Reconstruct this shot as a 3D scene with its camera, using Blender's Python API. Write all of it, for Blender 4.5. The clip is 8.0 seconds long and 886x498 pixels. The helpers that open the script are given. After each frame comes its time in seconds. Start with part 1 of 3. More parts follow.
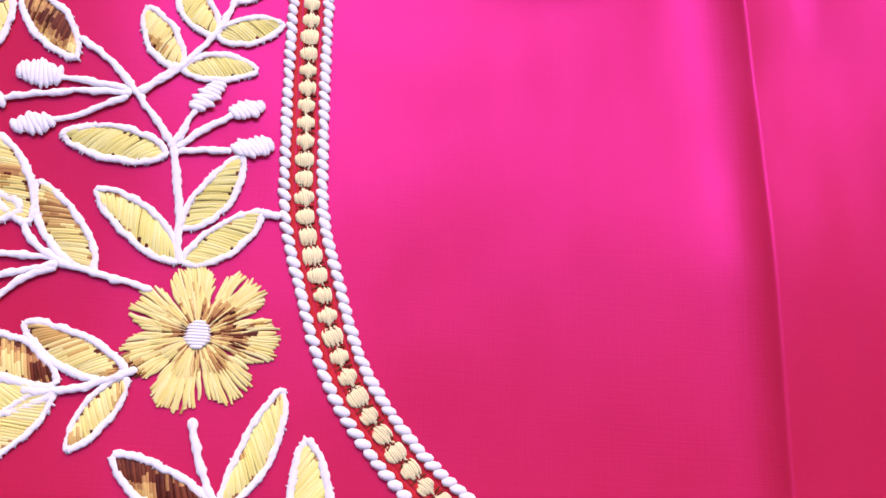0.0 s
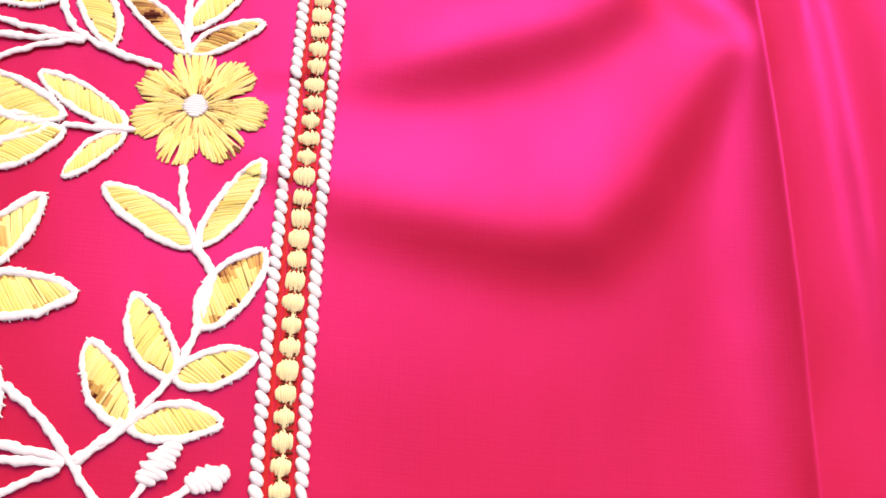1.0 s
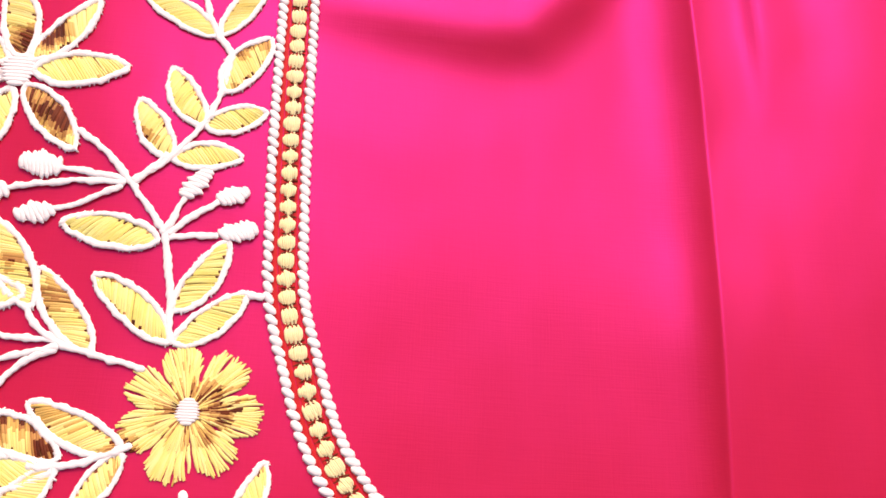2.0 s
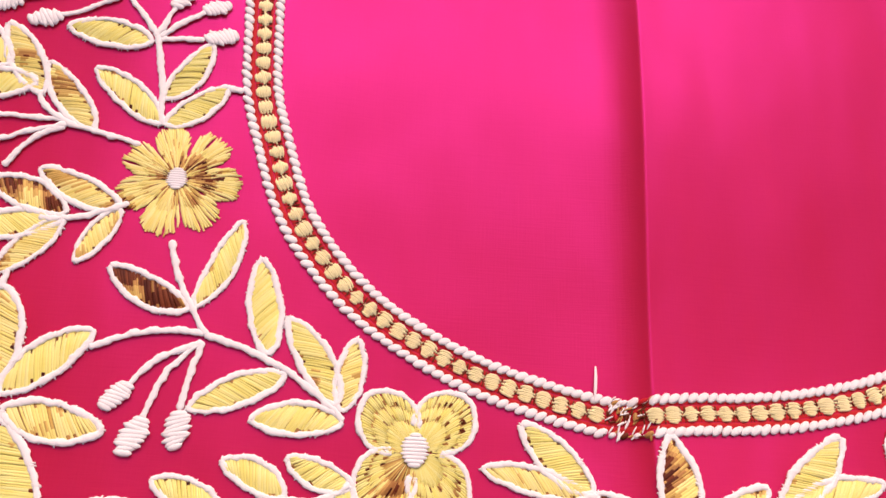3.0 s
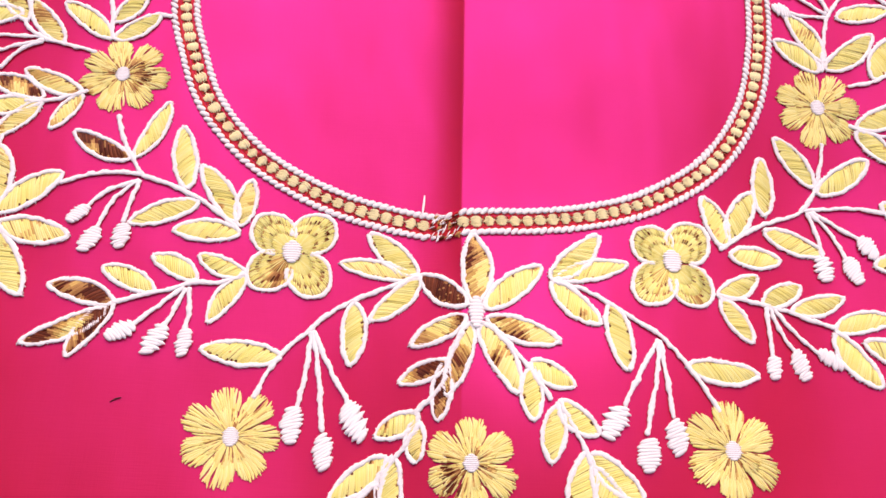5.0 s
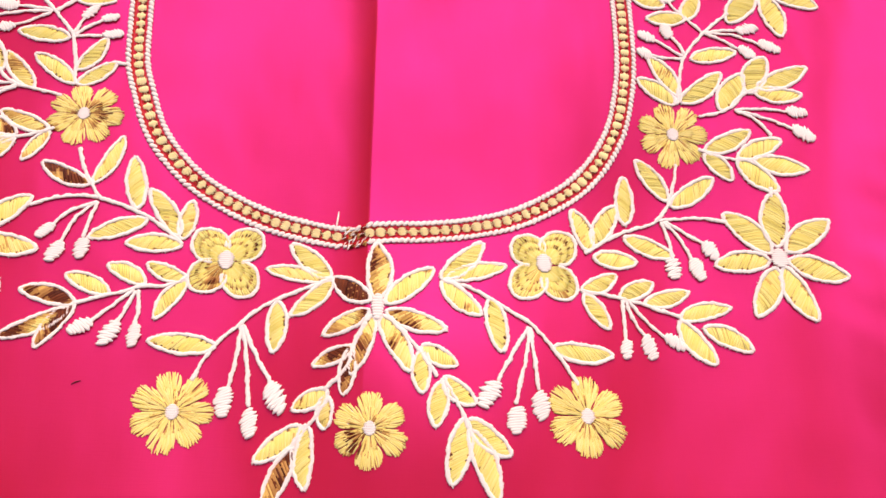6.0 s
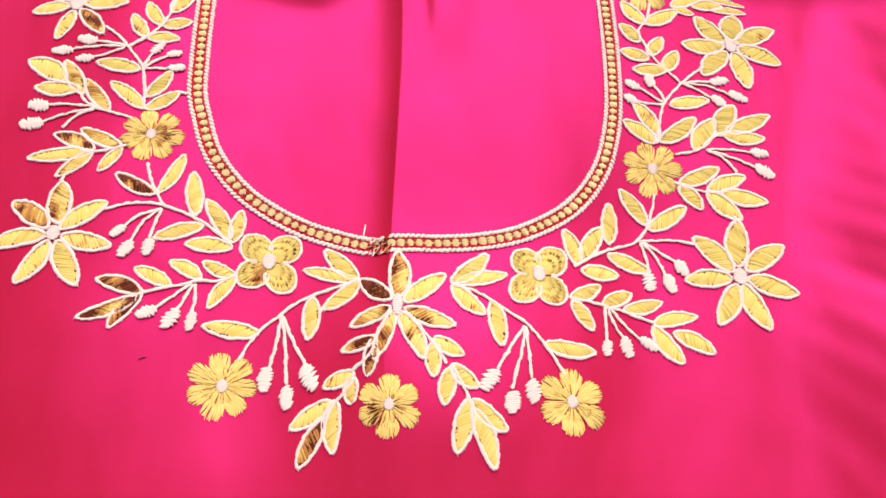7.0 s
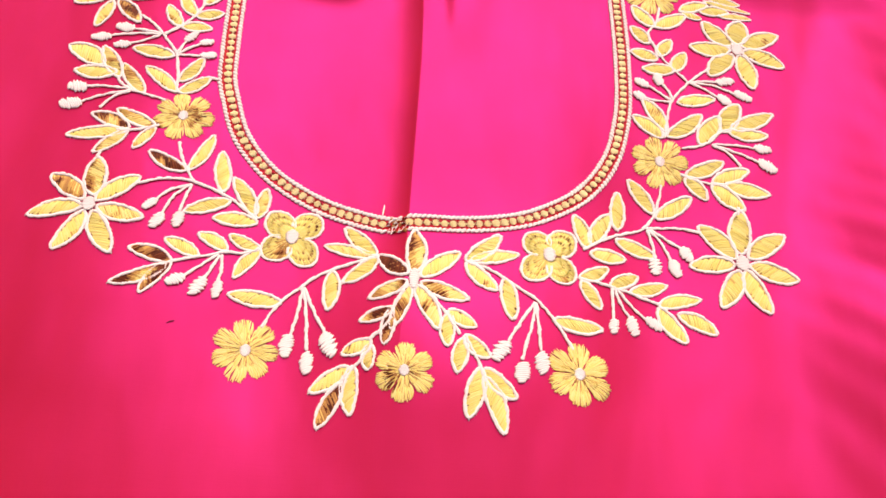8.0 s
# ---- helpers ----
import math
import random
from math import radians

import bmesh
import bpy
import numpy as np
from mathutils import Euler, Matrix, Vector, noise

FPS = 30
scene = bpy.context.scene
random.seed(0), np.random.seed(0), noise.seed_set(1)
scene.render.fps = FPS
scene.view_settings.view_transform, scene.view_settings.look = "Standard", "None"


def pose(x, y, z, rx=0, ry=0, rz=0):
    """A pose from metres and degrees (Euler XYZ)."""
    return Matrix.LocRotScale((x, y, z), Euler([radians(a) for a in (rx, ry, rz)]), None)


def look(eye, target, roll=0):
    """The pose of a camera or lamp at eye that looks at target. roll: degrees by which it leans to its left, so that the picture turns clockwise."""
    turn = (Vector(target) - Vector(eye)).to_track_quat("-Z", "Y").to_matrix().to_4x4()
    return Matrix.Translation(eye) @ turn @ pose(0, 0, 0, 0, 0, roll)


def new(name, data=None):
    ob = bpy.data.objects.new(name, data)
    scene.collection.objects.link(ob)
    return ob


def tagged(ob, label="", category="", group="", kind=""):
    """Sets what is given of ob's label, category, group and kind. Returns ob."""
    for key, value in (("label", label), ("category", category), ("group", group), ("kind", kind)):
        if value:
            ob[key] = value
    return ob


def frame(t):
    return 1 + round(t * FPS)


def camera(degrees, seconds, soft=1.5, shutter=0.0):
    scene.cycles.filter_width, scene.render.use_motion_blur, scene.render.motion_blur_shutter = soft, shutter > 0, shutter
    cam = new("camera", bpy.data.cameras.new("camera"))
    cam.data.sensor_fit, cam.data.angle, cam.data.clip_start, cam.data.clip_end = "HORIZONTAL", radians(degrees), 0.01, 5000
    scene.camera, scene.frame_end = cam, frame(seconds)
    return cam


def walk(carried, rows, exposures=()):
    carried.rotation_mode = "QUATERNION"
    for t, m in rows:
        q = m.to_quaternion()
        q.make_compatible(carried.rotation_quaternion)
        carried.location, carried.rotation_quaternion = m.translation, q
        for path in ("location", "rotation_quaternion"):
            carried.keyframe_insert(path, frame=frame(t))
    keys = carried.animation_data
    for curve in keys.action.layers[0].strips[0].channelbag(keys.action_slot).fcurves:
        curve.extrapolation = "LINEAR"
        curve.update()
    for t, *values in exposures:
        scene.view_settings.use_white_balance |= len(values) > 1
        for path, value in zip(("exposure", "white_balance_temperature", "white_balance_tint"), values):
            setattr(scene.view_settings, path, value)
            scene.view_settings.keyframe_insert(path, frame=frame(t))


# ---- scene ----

# ---------------------------------------------------------------- camera
cam = camera(54.33, 8.0, soft=1.5)
walk(cam, [
    (0.0, pose(-0.0888, 0.0111, 0.1682, 20.52, -4.55, 2.64)),
    (0.3, pose(-0.0958, 0.0413, 0.1696, 19.59, -5.39, 3.40)),
    (0.5, pose(-0.0980, 0.0531, 0.1717, 19.66, -4.94, 3.12)),
    (0.7, pose(-0.0975, 0.0692, 0.1693, 19.90, -4.60, 3.92)),
    (1.0, pose(-0.0976, 0.0903, 0.1620, 19.79, -6.45, 3.83)),
    (1.2, pose(-0.1011, 0.0942, 0.1609, 19.63, -7.57, 3.87)),
    (2.3, pose(-0.0787, -0.0053, 0.1982, 20.40, -3.77, 2.18)),
    (2.5, pose(-0.0770, -0.0157, 0.1997, 20.53, -3.87, 2.24)),
    (2.8, pose(-0.0722, -0.0268, 0.1974, 20.35, -3.92, 2.56)),
    (3.0, pose(-0.0701, -0.0339, 0.2002, 20.02, -4.16, 2.58)),
    (3.3, pose(-0.0650, -0.0455, 0.2074, 19.79, -3.26, 1.80)),
    (3.5, pose(-0.0616, -0.0515, 0.2139, 19.57, -2.99, 1.65)),
    (3.8, pose(-0.0571, -0.0657, 0.2213, 20.61, -2.62, 1.57)),
    (4.0, pose(-0.0527, -0.0735, 0.2248, 21.20, -2.35, 1.53)),
    (4.5, pose(-0.0390, -0.0974, 0.2411, 22.23, -2.57, 1.20)),
    (5.8, pose(-0.0062, -0.1477, 0.2925, 25.64, -3.95, -0.22)),
    (6.0, pose(-0.0010, -0.1520, 0.3067, 25.70, -3.99, -0.56)),
    (6.2, pose(0.0000, -0.1591, 0.3197, 26.79, -4.71, -1.08)),
    (6.5, pose(-0.0008, -0.1670, 0.3318, 26.18, -5.12, -1.08)),
    (6.8, pose(-0.0105, -0.1824, 0.3450, 26.64, -4.91, 0.34)),
    (7.0, pose(-0.0115, -0.1890, 0.3544, 27.97, -5.08, 0.96)),
    (7.2, pose(-0.0099, -0.1916, 0.3535, 28.63, -5.10, 1.37)),
    (7.5, pose(-0.0102, -0.2023, 0.3534, 29.45, -5.80, 1.08)),
    (7.7, pose(-0.0135, -0.2124, 0.3590, 29.37, -5.64, 1.98)),
    (8.0, pose(-0.0151, -0.2196, 0.3585, 29.90, -5.32, 2.33)),
], exposures=[
    (0.0, -1.23, 4950, 20), (0.6, -1.03, 5550, 13), (1.2, -0.97, 6100, 11), (2.5, -0.99, 6150, 11), (3.0, -1.37, 6100, 14),
    (3.6, -1.34, 5450, 14), (4.5, -1.24, 5450, 13), (6.0, -1.21, 6350, 10), (6.5, -1.27, 6600, 12), (8.0, -1.14, 6700, 13)])

# ---------------------------------------------------------------- light
SUN_HEIGHT, SUN_TURN = 51, 8          # degrees; a broad soft light falls in from the upper right
world = bpy.data.worlds.new("daylight")
scene.world = world
world.use_nodes = True
wn = world.node_tree.nodes
sky = wn.new("ShaderNodeTexSky")
sky.sky_type, sky.sun_disc = "NISHITA", False
sky.air_density, sky.dust_density, sky.ozone_density = 0.6, 6.0, 0.3     # pale hazy sky
sky.sun_elevation, sky.sun_rotation = radians(SUN_HEIGHT), radians(SUN_TURN)
wn["Background"].inputs["Strength"].default_value = 0.47
warm = wn.new("ShaderNodeMix")          # daylight let in through a warm-toned room
warm.data_type, warm.blend_type = "RGBA", "MULTIPLY"
warm.inputs[0].default_value = 1.0
warm.inputs[7].default_value = (1.0, 0.79, 0.66, 1)
world.node_tree.links.new(sky.outputs[0], warm.inputs[6])
world.node_tree.links.new(warm.outputs[2], wn["Background"].inputs["Color"])
sun = new("sun", bpy.data.lights.new("sun", "SUN"))
sun.data.energy, sun.data.angle, sun.data.color = 1.0, radians(30), (0.88, 0.93, 1.0)
az, el = radians(SUN_TURN), radians(SUN_HEIGHT)
sun.matrix_world = look((math.sin(az) * math.cos(el), math.cos(az) * math.cos(el), math.sin(el)), (0, 0, 0))


# ---------------------------------------------------------------- materials
def material(name, rough, spec=0.5, sheen=0.0, sheen_tint=(1, 1, 1), metal=0.0):
    m = bpy.data.materials.new(name)
    m.use_nodes = True
    b = m.node_tree.nodes["Principled BSDF"]
    b.inputs["Roughness"].default_value = rough
    b.inputs["Specular IOR Level"].default_value = spec
    b.inputs["Sheen Weight"].default_value = sheen
    b.inputs["Sheen Roughness"].default_value = 0.47
    b.inputs["Sheen Tint"].default_value = (*sheen_tint, 1)
    b.inputs["Metallic"].default_value = metal
    return m, m.node_tree.nodes, m.node_tree.links, b


def mapped_noise(nodes, links, scale, detail=3.0, stretch=(1, 1, 1)):
    co = nodes.new("ShaderNodeTexCoord")
    mp = nodes.new("ShaderNodeMapping")
    mp.inputs["Scale"].default_value = stretch
    nz = nodes.new("ShaderNodeTexNoise")
    nz.inputs["Scale"].default_value, nz.inputs["Detail"].default_value = scale, detail
    links.new(co.outputs["Object"], mp.inputs["Vector"])
    links.new(mp.outputs[0], nz.inputs["Vector"])
    return nz.outputs["Fac"]


def ramp(nodes, links, fac, stops):
    r = nodes.new("ShaderNodeValToRGB")
    while len(r.color_ramp.elements) < len(stops):
        r.color_ramp.elements.new(0.5)
    for e, (p, c) in zip(r.color_ramp.elements, stops):
        e.position, e.color = p, (*c, 1)
    links.new(fac, r.inputs["Fac"])
    return r.outputs["Color"]


def bump(nodes, links, b, fac, strength, distance):
    bp = nodes.new("ShaderNodeBump")
    bp.inputs["Strength"].default_value, bp.inputs["Distance"].default_value = strength, distance
    links.new(fac, bp.inputs["Height"])
    links.new(bp.outputs[0], b.inputs["Normal"])


def thread_material(name, dark, light, rough=0.45, spec=0.4, sheen=0.2):
    """Twisted silk thread: each thread a little different, mottled along its length."""
    m, n, l, b = material(name, rough, spec, sheen)
    geo = n.new("ShaderNodeNewGeometry")
    mix = n.new("ShaderNodeMix")
    mix.data_type = "FLOAT"
    mix.inputs[0].default_value = 0.47
    l.new(geo.outputs["Random Per Island"], mix.inputs[2])
    l.new(mapped_noise(n, l, 420.0, 4.0), mix.inputs[3])
    l.new(ramp(n, l, mix.outputs[0], [(0.2, dark), (0.8, light)]), b.inputs["Base Color"])
    bump(n, l, b, mapped_noise(n, l, 3500.0, 2.0), 0.35, 0.0002)
    return m


def cloth_material():
    """Thin shot silk: red threads one way, glossy violet-pink threads the other, with a fine weave."""
    m, n, l, b = material("hot pink silk", 0.6, 0.03)
    patch = n.new("ShaderNodeMix")
    patch.data_type = "FLOAT"
    patch.inputs[0].default_value = 0.4
    l.new(mapped_noise(n, l, 8.0, 3.0), patch.inputs[2])
    l.new(mapped_noise(n, l, 45.0, 4.0, (1.0, 0.25, 1)), patch.inputs[3])
    wide = patch.outputs[0]
    l.new(ramp(n, l, wide, [(0.25, (0.44, 0.012, 0.010)), (0.75, (0.55, 0.017, 0.016))]), b.inputs["Base Color"])
    across = mapped_noise(n, l, 900.0, 2.0, (0.12, 2.2, 1))
    along = mapped_noise(n, l, 900.0, 2.0, (2.2, 0.12, 1))
    add = n.new("ShaderNodeMath")
    add.operation = "ADD"
    l.new(across, add.inputs[0])
    l.new(along, add.inputs[1])
    bump(n, l, b, add.outputs[0], 0.10, 0.0002)
    fine = b.inputs["Normal"].links[0].from_node
    ripple = n.new("ShaderNodeBump")        # faint limp wrinkles
    ripple.inputs["Strength"].default_value, ripple.inputs["Distance"].default_value = 0.75, 0.0016
    l.new(mapped_noise(n, l, 26.0, 2.0, (1.3, 0.6, 1)), ripple.inputs["Height"])
    l.new(ripple.outputs[0], fine.inputs["Normal"])
    weft = n.new("ShaderNodeBsdfAnisotropic")
    l.new(ramp(n, l, wide, [(0.3, (0.56, 0.038, 0.43)), (0.7, (0.62, 0.046, 0.53))]), weft.inputs["Color"])
    rough = n.new("ShaderNodeMapRange")
    rough.inputs["To Min"].default_value, rough.inputs["To Max"].default_value = 0.37, 0.46
    l.new(mapped_noise(n, l, 45.0, 4.0), rough.inputs["Value"])
    l.new(rough.outputs[0], weft.inputs["Roughness"])
    l.new(fine.outputs[0], weft.inputs["Normal"])
    both = n.new("ShaderNodeMixShader")
    both.inputs[0].default_value = 0.175
    l.new(b.outputs[0], both.inputs[1])
    l.new(weft.outputs[0], both.inputs[2])
    l.new(both.outputs[0], n["Material Output"].inputs["Surface"])
    return m


CLOTH = cloth_material()
WHITE = thread_material("white thread", (0.87, 0.85, 0.89), (0.94, 0.93, 0.95), 0.6, 0.2, 0.35)
GOLD = thread_material("gold silk thread", (0.86, 0.79, 0.21), (0.93, 0.90, 0.38), 0.55, 0.2)
CREAM = thread_material("cream silk thread", (0.92, 0.82, 0.42), (0.96, 0.90, 0.58), 0.55, 0.2)
AMBER = thread_material("amber silk thread", (0.89, 0.77, 0.22), (0.94, 0.88, 0.39), 0.5, 0.25)
# copper, bronze and brown paint shade into gold silk; brown also colours the ties
COPPER = thread_material("copper silk thread", (0.34, 0.15, 0.04), (0.62, 0.36, 0.11), 0.45, 0.25, 0.05)
BRONZE = thread_material("bronze silk thread", (0.60, 0.38, 0.09), (0.78, 0.56, 0.18), 0.5, 0.2, 0.1)
BROWN = thread_material("brown silk thread", (0.06, 0.009, 0.006), (0.21, 0.05, 0.018), 0.5, 0.15, 0.0)
CRIMSON = thread_material("crimson ground thread", (0.44, 0.014, 0.018), (0.58, 0.022, 0.030), 0.6, 0.15, 0.0)
LINT = thread_material("dark lint", (0.03, 0.01, 0.01), (0.08, 0.02, 0.02), 0.8)

# ---------------------------------------------------------------- the cloth's surface
MM = 0.001


def smooth(a, b, v):
    v = min(1.0, max(0.0, (v - a) / (b - a)))
    return v * v * (3 - 2 * v)


def crease_x(y):
    return -8.0 + 0.008 * y - 5.0 * (max(0.0, y - 100) / 100) ** 2


def off_line(x, y, line):
    """Distance to a run of straight pieces, how far along it (0 to 1) the nearest point lies, and on which side."""
    best, where, side, steps = 1e9, 0.0, 1.0, len(line) - 1
    for i in range(steps):
        (ax, ay), (bx, by) = line[i], line[i + 1]
        dx, dy = bx - ax, by - ay
        u = min(1.0, max(0.0, ((x - ax) * dx + (y - ay) * dy) / (dx * dx + dy * dy)))
        d = math.hypot(x - ax - u * dx, y - ay - u * dy)
        if d < best:
            best, where, side = d, (i + u) / steps, dx * (y - ay) - dy * (x - ax)
    return best, where, side


ROLLS = [  # soft rolls of the slack cloth inside the neckline: line, height, half width
    ([(-106, 188), (-92, 193), (-71, 202), (-58, 209), (-42, 223)], 3.2, 8.0),
    ([(-104, 159), (-66, 156), (-54, 158), (-43, 170), (-32, 190), (-17, 218)], 3.5, 8.0),
]


SWELL_X = (-150, -105, -60, 0, 45, 115, 165)
SWELLS = (  # broad swells and hollows of the cloth: y, then a height at each of the x above
    (-70, 3.4, 1.0, -4.4, 6.0, 4.2, -4.8, -2.0),
    (20, 2.8, 0.7, -3.8, -2.9, -2.7, -7.5, -1.3),
    (120, 5.4, 0.9, -2.7, -0.5, -0.2, -0.8, -2.6))


def swell_z(x, y):
    z = 0.0
    for sy, *heights in SWELLS:
        if abs(y - sy) < 170:
            v = math.exp(-((y - sy) / 60) ** 2)
            for sx, h in zip(SWELL_X, heights):
                if abs(x - sx) < 110:
                    z += h * v * math.exp(-((x - sx) / 36) ** 2)
    return z


def cloth_z(x, y):
    """Height of the cloth, all in millimetres."""
    xc = crease_x(y)
    fade = smooth(-110, -5, y)
    ramp_w = 7.0 + 14 * (1 - smooth(-55, -4, y)) + 2.5 * math.exp(-((y - 126) / 16) ** 2)
    upper = smooth(95, 140, y)
    ramp_w += 4.0 * upper
    if x < xc:                  # the cloth sinks towards the crease, then climbs steeply on to the folded edge
        z = fade * ((6.2 + 3.4 * upper) * math.exp((x - xc) / ramp_w) - 3.6 * math.exp((x - xc) / 46.0))
    else:
        z = fade * (2.8 + 3.4 * upper) * math.exp((xc - x) / 34.0)
    if -130 < x < 20 and y > 110:
        for line, high, wide in ROLLS:
            d, u, side = off_line(x, y, line)
            z += high * math.exp(-(d / (2.3 * wide if side > 0 else wide)) ** 2) * smooth(-0.3, 0.3, u) * smooth(0, 0.1, 1.02 - u)
    if 0 < x < 30 and y > 120:  # a short second pleat beside the crease
        d = x - (crease_x(y) + 18.5)
        z += 1.8 * math.exp(-(d / (3.5 if d < 0 else 9.0)) ** 2) * smooth(128, 165, y)
    if x > 80 and y > 120:      # the cloth is turned back in a thick fold past the shoulder
        edge = y - (172 - 0.07 * (x - 110))
        z += 5 * smooth(0, 32, edge) * smooth(104, 128, x)
    if x > 150:                 # at the side the cloth rises in slack slanting folds
        side = x - 178 - 0.28 * 30 * math.log1p(math.exp((y + 40) / 30))
        z += 37 * smooth(-16, 96, side)
        p = 0.88 * x + 0.42 * y + 6 * math.sin(y / 37.0) + 4 * math.sin((x - 2 * y) / 63.0)
        z += smooth(-16, 40, side) * (0.5 * math.sin(p / 6.2 + 0.7 * math.sin(y / 21.0)) + 1.2 * math.sin(p / 11.5 + 1.1) + 0.25 * math.sin((p + 0.5 * y) / 3.7))
    z += swell_z(x, y)
    z -= (4.7 + 2.4 * upper) * math.exp(-((x + 8) / 34) ** 2) * smooth(70, 135, y)
    z += 0.4 * noise.noise((x / 60.0, y / 85.0, 3.3)) + 0.34 * noise.noise((x / 24.0, y / 30.0, 8.1))
    return z


def mesh_object(name, verts, faces, mats, parent=None, origin=(0, 0, 0), slots=None, smooth_shade=True):
    ox, oy, oz = origin
    me = bpy.data.meshes.new(name)
    me.from_pydata([((x - ox) * MM, (y - oy) * MM, (z - oz) * MM) for x, y, z in verts], [], faces)
    for m in mats:
        me.materials.append(m)
    if slots:
        me.polygons.foreach_set("material_index", slots)
    if smooth_shade:
        me.polygons.foreach_set("use_smooth", [True] * len(faces))
    me.update()
    ob = new(name, me)
    ob.parent = parent
    return ob


def build_cloth():
    us, u = [], -420.0
    while u <= 420.0:
        us.append(u)
        near = abs(u)
        u += 0.5 if near < 6 else 1.4 if near < 50 else 3.0 if near < 300 else 8.0
    vs, v = [], -320.0
    while v <= 420.0:
        vs.append(v)
        v += 3.0 if -160 < v < 260 else 8.0
    verts = [(u + crease_x(v), v, cloth_z(u + crease_x(v), v)) for v in vs for u in us]
    w = len(us)
    faces = [(j * w + i, j * w + i + 1, (j + 1) * w + i + 1, (j + 1) * w + i) for j in range(len(vs) - 1) for i in range(w - 1)]
    ob = mesh_object("cloth", verts, faces, [CLOTH])
    thick = ob.modifiers.new("thickness", "SOLIDIFY")
    thick.thickness, thick.offset = 0.0006, -1
    return tagged(ob, "hot pink silky cloth with a pressed crease and soft folds", "cloth", kind="structure")


build_cloth()

# ---------------------------------------------------------------- stitches
rng = random.Random(7)


class Stitches:
    """Gathers threads and rope stitches of one part."""

    def __init__(self, ground=cloth_z):
        self.ground, self.verts, self.faces, self.slots = ground, [], [], []

    def thread(self, pts, width, slots=None):
        """A flat-bottomed thread through pts (x, y, z above the cloth); one slot for each piece of it."""
        n0, last = len(self.verts), len(pts) - 1
        for i, (x, y, h) in enumerate(pts):
            a, b = pts[max(0, i - 1)], pts[min(last, i + 1)]
            dx, dy = b[0] - a[0], b[1] - a[1]
            d = math.hypot(dx, dy) or 1.0
            w = width * (0.55 if i in (0, last) else 1.0) / 2
            px, py = -dy / d * w, dx / d * w
            z = self.ground(x, y) + h
            self.verts += [(x + px, y + py, z - 0.3), (x, y, z + 0.12), (x - px, y - py, z - 0.3)]
        for i in range(last):
            k = n0 + 3 * i
            self.faces += [(k, k + 1, k + 4, k + 3), (k + 1, k + 2, k + 5, k + 4)]
            s = slots[i] if slots else 0
            self.slots += [s, s]

    def stitch(self, x, y, dx, dy, long, wide, high, lift=0.25):
        """One plump stitch centred at x, y, lying along dx, dy."""
        n0, base = len(self.verts), self.ground(x, y)
        for s, r in ((-0.5, 0.22), (-0.34, 0.78), (0.0, 1.0), (0.34, 0.78), (0.5, 0.22)):
            cx, cy = x + dx * s * long, y + dy * s * long
            for k in range(6):
                a = k * math.pi / 3
                o, h = math.cos(a) * r * wide / 2, math.sin(a) * r * high / 2
                self.verts.append((cx - dy * o, cy + dx * o, base + lift + high * 0.3 + h))
        for i in range(4):
            for k in range(6):
                a, b = n0 + i * 6 + k, n0 + i * 6 + (k + 1) % 6
                self.faces.append((a, b, b + 6, a + 6))
                self.slots.append(0)
        self.faces += [tuple(n0 + k for k in range(5, -1, -1)), tuple(n0 + 24 + k for k in range(6))]
        self.slots += [0, 0]

    def rope(self, line, pitch, wide, high=None, closed=False):
        """A two-ply twisted cord laid along a line of points, plump and a little ragged."""
        high = high or wide * 0.54
        seg = [math.dist(line[i], line[i + 1]) for i in range(len(line) - 1)]
        total = sum(seg)
        count = max(6, round(total / (pitch / 5)))
        sides, n0 = 10, len(self.verts)
        i, run, twist = 0, 0.0, rng.uniform(0, 3.14)
        plump, aim, drift, drift_aim = 1.0, 1.0, 0.0, 0.0
        for k in range(count + 1):
            s = total * k / count
            while i < len(seg) - 1 and run + seg[i] < s:
                run += seg[i]
                i += 1
            u = min(1.0, (s - run) / (seg[i] or 1))
            (ax, ay), (bx, by) = line[i], line[i + 1]
            d = math.dist((ax, ay), (bx, by)) or 1
            dx, dy = (bx - ax) / d, (by - ay) / d
            if k % 5 == 0:
                aim, drift_aim = rng.uniform(0.74, 1.24), rng.uniform(-0.2, 0.2) * wide
            plump += (aim - plump) * 0.5
            drift += (drift_aim - drift) * 0.4
            twist += math.pi / 5 * rng.uniform(0.8, 1.2)
            x, y = ax + (bx - ax) * u - dy * drift, ay + (by - ay) * u + dx * drift
            end = 0.35 if k in (0, count) and not closed else 1.0
            z = self.ground(x, y) + 0.25 + high * 0.42
            for q in range(sides):
                a = 2 * math.pi * q / sides
                r = (0.78 + 0.22 * abs(math.cos(a - twist))) * plump * end
                o, h = math.cos(a) * r * wide / 2 * 1.12, math.sin(a) * r * high / 2
                self.verts.append((x - dy * o, y + dx * o, z + h))
        for k in range(count):
            for q in range(sides):
                a, b = n0 + k * sides + q, n0 + k * sides + (q + 1) % sides
                self.faces.append((a, b, b + sides, a + sides))
                self.slots.append(0)

